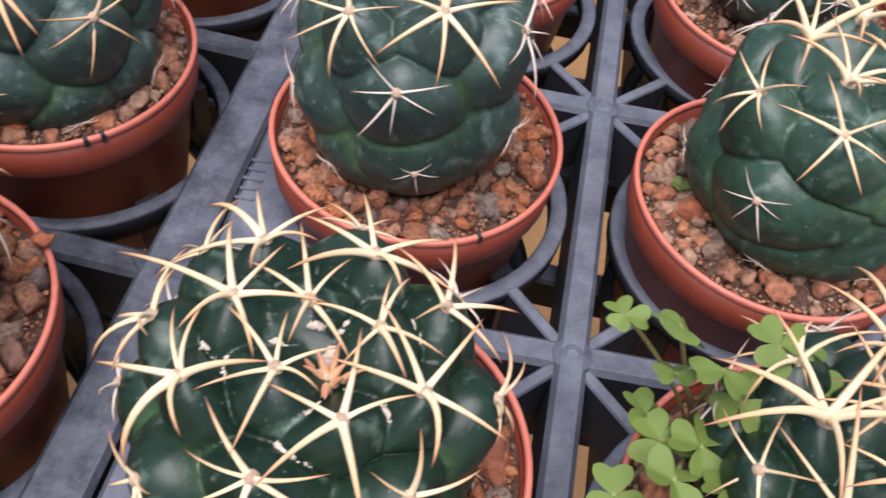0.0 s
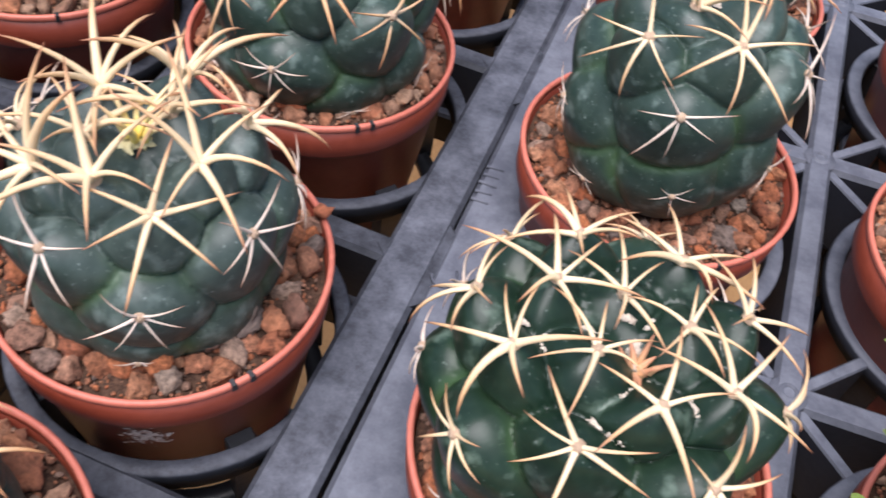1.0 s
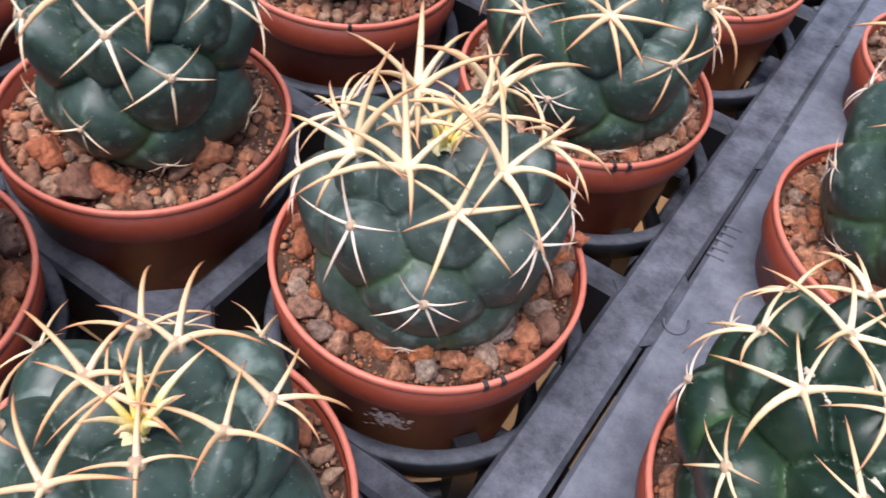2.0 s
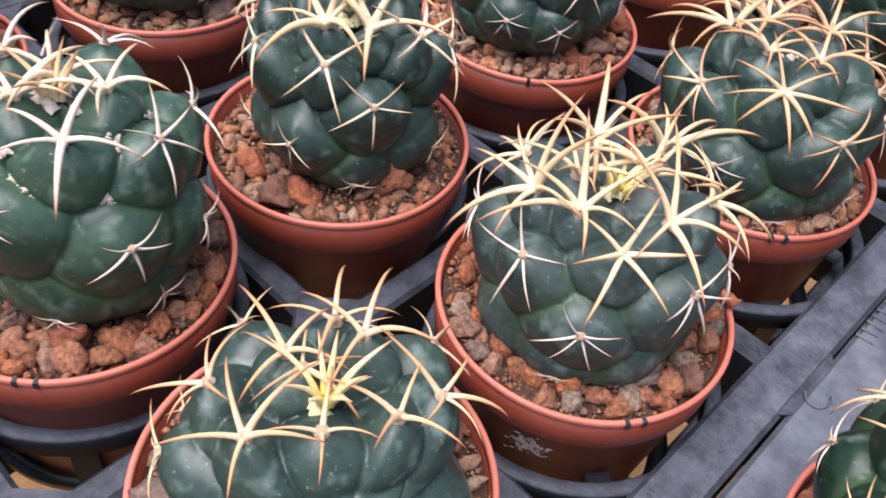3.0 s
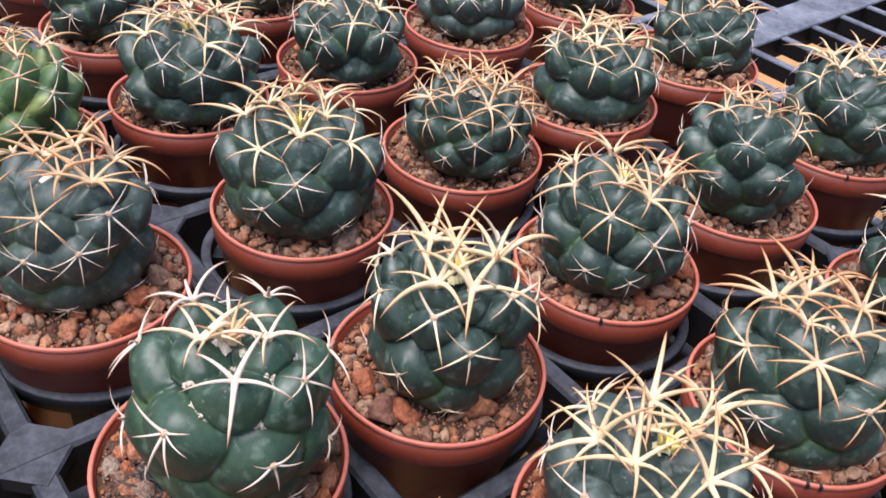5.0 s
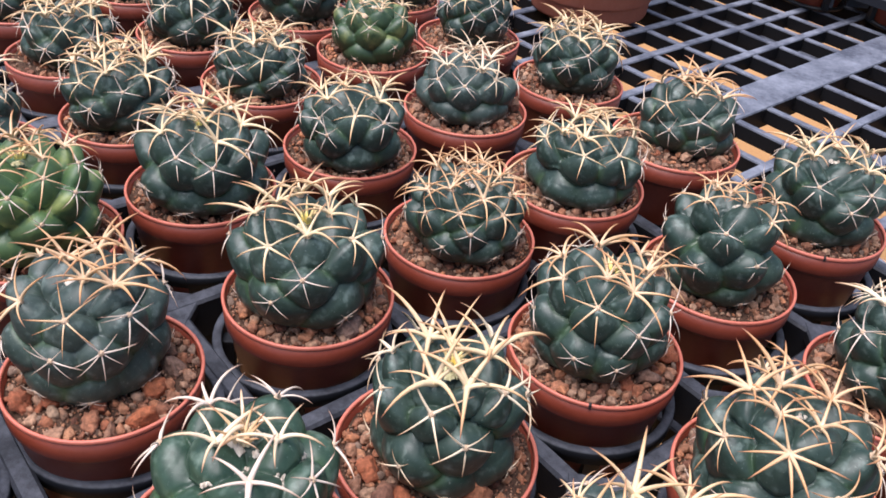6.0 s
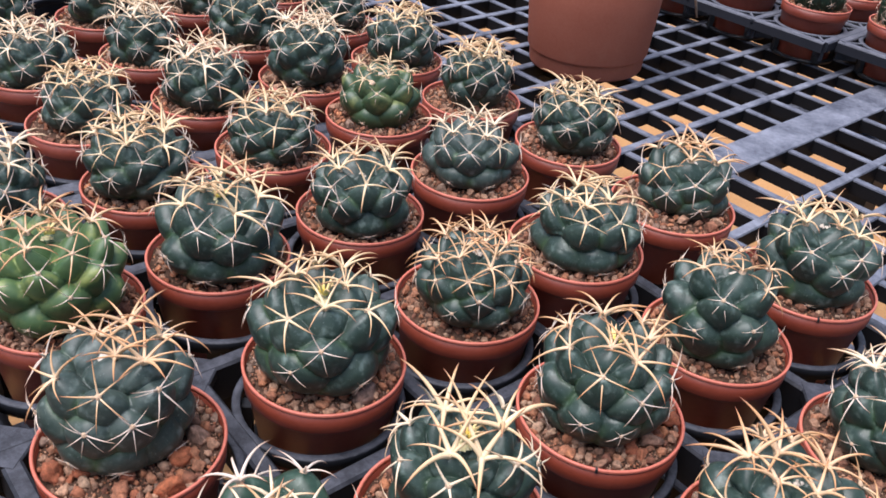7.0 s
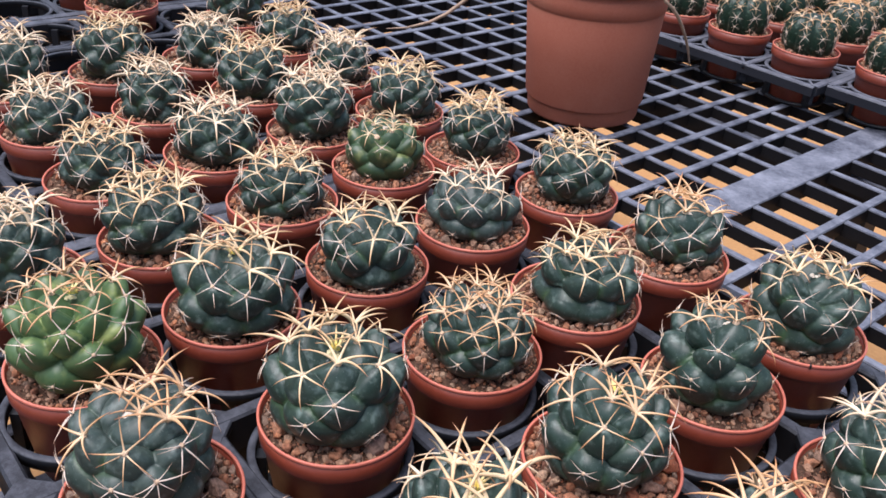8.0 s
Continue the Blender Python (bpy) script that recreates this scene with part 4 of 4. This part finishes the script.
sorrel = thing("wood_sorrel", (0.0042, 0, RIM), 0, label="bright green three-leaved wood sorrel weed in a cactus pot", category="weed")
LEAFLETS = [leaflet(1.0, fo) for fo in (0.12, 0.3, 0.55)]
rng = np.random.default_rng(31)
foot = np.array((0.117, 0.205, -0.008))
for x, y, z, s in ((0.0943, 0.1984, 0.048, 0.0070), (0.1046, 0.1930, 0.043, 0.0070), (0.1161, 0.2001, 0.045, 0.0070), (0.1238, 0.1978, 0.040, 0.0070), (0.0949, 0.1922, 0.022, 0.0070), (0.0973, 0.1853, 0.024, 0.0070), (0.1045, 0.1833, 0.028, 0.0070), (0.1105, 0.1908, 0.036, 0.0070), (0.0977, 0.1737, 0.030, 0.0070), (0.1100, 0.1743, 0.030, 0.0070), (0.0887, 0.1740, 0.018, 0.0070), (0.0843, 0.2018, 0.044, 0.0050), (0.0970, 0.1949, 0.036, 0.0050)):
    c = np.array((x, y, z))
    b = foot + rng.normal(size=3) * (0.003, 0.003, 0)
    mid = (b + c) / 2 + rng.normal(size=3) * 0.003 + (0, 0, 0.006)
    pts = [b * (1 - t) ** 2 + 2 * mid * t * (1 - t) + c * t * t for t in np.linspace(0, 1, 8)]
    stalk = part("stalk", join_tubes("stalk", [tube(pts, [0.00055] * 8, 5)], M_STALK), sorrel, "thin reddish stalk")
    a0 = rng.uniform(0, 2.09)
    lean = Euler((rng.uniform(-0.45, 0.15), rng.uniform(-0.3, 0.3), 0)).to_matrix().to_4x4()
    for k in range(3):
        lf = part("leaflet", LEAFLETS[int(rng.integers(0, 3))], stalk)
        lf.matrix_basis = Matrix.Translation(c) @ lean @ Matrix.Rotation(a0 + k * 2.094 + rng.normal() * 0.12, 4, "Z") @ Matrix.Rotation(rng.uniform(-0.15, 0.45), 4, "Y") @ Matrix.Scale(s * rng.uniform(0.85, 1.1), 4)

sprout = thing("seedling", (0.1179, 0.2847, RIM - 0.004), 0, label="tiny bright green seedling in the gravel", category="seedling")
for k in range(5):
    lf = part("leaflet", LEAFLETS[k % 3], sprout)
    lf.matrix_basis = Matrix.Translation((0, 0, 0.002 + 0.0006 * k)) @ Matrix.Rotation(k * 1.3, 4, "Z") @ Matrix.Rotation(-0.4, 4, "Y") @ Matrix.Scale(0.0035, 4)
part("stalk", join_tubes("stalk", [tube([(0, 0, -0.004), (0.0003, 0, 0), (0, 0, 0.004)], [0.0004, 0.0004, 0.0003], 5)], M_STALK), sprout)

# ---- the large planter on the bench ----
planter = thing("planter", (-0.6349, 0.8753, BENCH + 0.0022), 0, label="large plain terracotta-coloured plastic planter standing on the bench", category="planter")
planter.rotation_euler = Vector((0.0, 0.0, 1.0)).rotation_difference(Vector((-0.0241, -0.0171, 1.0))).to_euler()
part("wall", lathe("planter_wall", [(0.0, 0.004), (0.066, 0.0), (0.0690, 0.0010), (0.0702, 0.0035), (0.0712, 0.0185), (0.0718, 0.0198), (0.0733, 0.0205), (0.0741, 0.0225), (0.0790, 0.080), (0.0835, 0.1335), (0.0826, 0.1348),
                                    (0.0840, 0.1366), (0.0850, 0.1380), (0.0868, 0.1620), (0.0840, 0.1620), (0.0700, 0.020), (0.0, 0.008)], M_TERRA, 96), planter)
part("rim", lathe("planter_rim", [(0.0850, 0.1622), (0.0886, 0.1622), (0.0902, 0.1640), (0.0916, 0.1850), (0.0908, 0.1872), (0.0880, 0.1876), (0.0866, 0.1860)], M_TERRA, 96), planter, "thick turned-out rim")
soil_v = [(0.0835 * math.cos(k * 0.2618), 0.0835 * math.sin(k * 0.2618), 0.170) for k in range(24)]
tagged(new("planter_soil", mesh_of("planter_soil", [(v[0] - 0.6390, v[1] + 0.8723, v[2] + BENCH + 0.002 + 0.0241 * v[0] + 0.0171 * v[1]) for v in soil_v], [tuple(range(24))], M_SOIL)), "dark brown soil filling the large planter", "soil", kind="stuff")
stem = thing("dry_stem", (0, 0, RIM), 0, label="thin pale dry stem hanging over the planter rim", category="stem")
part("shoot", join_tubes("shoot", [tube([(-0.612, 0.880, 0.098), (-0.585, 0.875, 0.121), (-0.552, 0.865, 0.122), (-0.5372, 0.8614, 0.094), (-0.5331, 0.8720, 0.086), (-0.5292, 0.8815, 0.076), (-0.5284, 0.8957, 0.061), (-0.5291, 0.9107, 0.045), (-0.5298, 0.9232, 0.029), (-0.5290, 0.9324, 0.010)],
                                         [0.0022, 0.0022, 0.0022, 0.0022, 0.0021, 0.0020, 0.0019, 0.0018, 0.0016, 0.0011], 6)], M_TWIG), stem)
stem2 = thing("dry_stem", (0, 0, RIM), 0, label="dark dry twig drooping from the planter over the bench", category="stem")
part("shoot", join_tubes("shoot", [tube([(-0.655, 0.850, 0.112), (-0.690, 0.815, 0.135), (-0.720, 0.787, 0.098), (-0.748, 0.760, 0.056), (-0.757, 0.737, 0.039), (-0.767, 0.720, 0.029), (-0.783, 0.698, 0.021), (-0.800, 0.680, 0.018)],
                                         [0.0026, 0.0026, 0.0025, 0.0024, 0.0022, 0.0019, 0.0014, 0.0005], 6)], M_TWIG), stem2)

# ---- pots of ribbed cacti in the far trays ----
FARPOTS = [(FO, i, j) for i in range(0, 4) for j in range(0, 3)] + [(FO2, -1, 0), (FO2, 0, 0), (FO2, -1, 1), (FO2, 0, 1), (FO2, 0, 2)]
for k, (oo, i, j) in enumerate(FARPOTS):
    rng = np.random.default_rng(700 + k)
    c = hole(i, j, oo, FU, FV)
    pot(c.x, c.y, 0, (), k)
    gravel(c.x, c.y, rng, 0.024, 2, -0.0042, 0.4)
    cactus((c.x, c.y, RIM + 0.015), R=0.033 + 0.004 * rng.uniform(), H=0.028 + 0.005 * rng.uniform(), n=36, ribs=9, skin="deep", spine=("ivory", "amber"), size=0.0145, seed=800 + k, phase=k * 0.7, lod=2,
           wool=0.4, erect=0.5, label="round dark green ribbed cactus with white star spines")

# ---- loose stones ----
for (x, y, z, s) in ((-0.1887, 0.0564, -0.0258, 0.0034), (-0.1893, 0.1610, -0.0262, 0.0024), (-0.0520, 0.2250, 0.0018, 0.0027), (-0.0545, 0.2230, -0.0030, 0.0032)):
    tagged(new("loose_stone", stones("loose_stone", [(x, y, RIM + z, s)], M_PEBBLE, np.random.default_rng(int(1e4 * abs(x))), True)), "single reddish lava stone fallen from a pot", "stone", "loose stones")

# ---- lime bloom on one pot's wall ----
M_LIME = material("lime_bloom", (0.36, 0.25, 0.22), (0.60, 0.52, 0.48), 0.7, 200, 0.4, 6, 0.3)
LA, LZ = -1.25, -0.0242
rng = np.random.default_rng(5)
bloom_v, bloom_f = [], []
for k in range(260):
    a0, z0, r = LA + rng.normal() * 0.07, LZ + rng.normal() * 0.0026, 0.00012 + 0.00050 * rng.uniform() ** 2
    z0 = min(z0, -0.0170)
    for j in range(6):
        a, z = a0 + r / 0.041 * math.cos(j * 1.047) * 1.4, z0 + r * math.sin(j * 1.047)
        rad = 0.0420 + (z + 0.0158) * 0.148 + 0.00015 + 0.0000005 * k
        bloom_v.append((rad * math.cos(a), rad * math.sin(a), z))
    bloom_f.append(tuple(range(k * 6, k * 6 + 6)))
hero = [o for o in bpy.data.objects if o.name.startswith("flower_pot")][0]
bloom = part("lime_bloom", mesh_of("lime_bloom", bloom_v, bloom_f, M_LIME), hero, "pale chalky lime bloom", (0, 0, 0), 0.0)
bloom["kind"] = "stuff"

# ---- dark dead roots lying on one pot's gravel ----
debris = thing("dead_roots", (-0.2045, 0.0800, RIM + 0.0004), 0, label="small heap of blackened dead roots on the gravel", category="debris", kind="stuff")
rng = np.random.default_rng(77)
bits = []
for k in range(95):
    p = np.array((rng.normal() * 0.0042, rng.normal() * 0.0030, rng.uniform(0, 0.0032)))
    d = rng.normal(size=3) * (0.0022, 0.0022, 0.0009)
    bits.append(tube([p - d, p + rng.normal(size=3) * 0.0004, p + d], [0.0002, 0.0005, 0.0002], 4))
part("root_bits", join_tubes("root_bits", bits, material("dead_root", (0.012, 0.012, 0.012), (0.09, 0.085, 0.08), 0.8, 700, 0.5)), debris)["kind"] = "stuff"
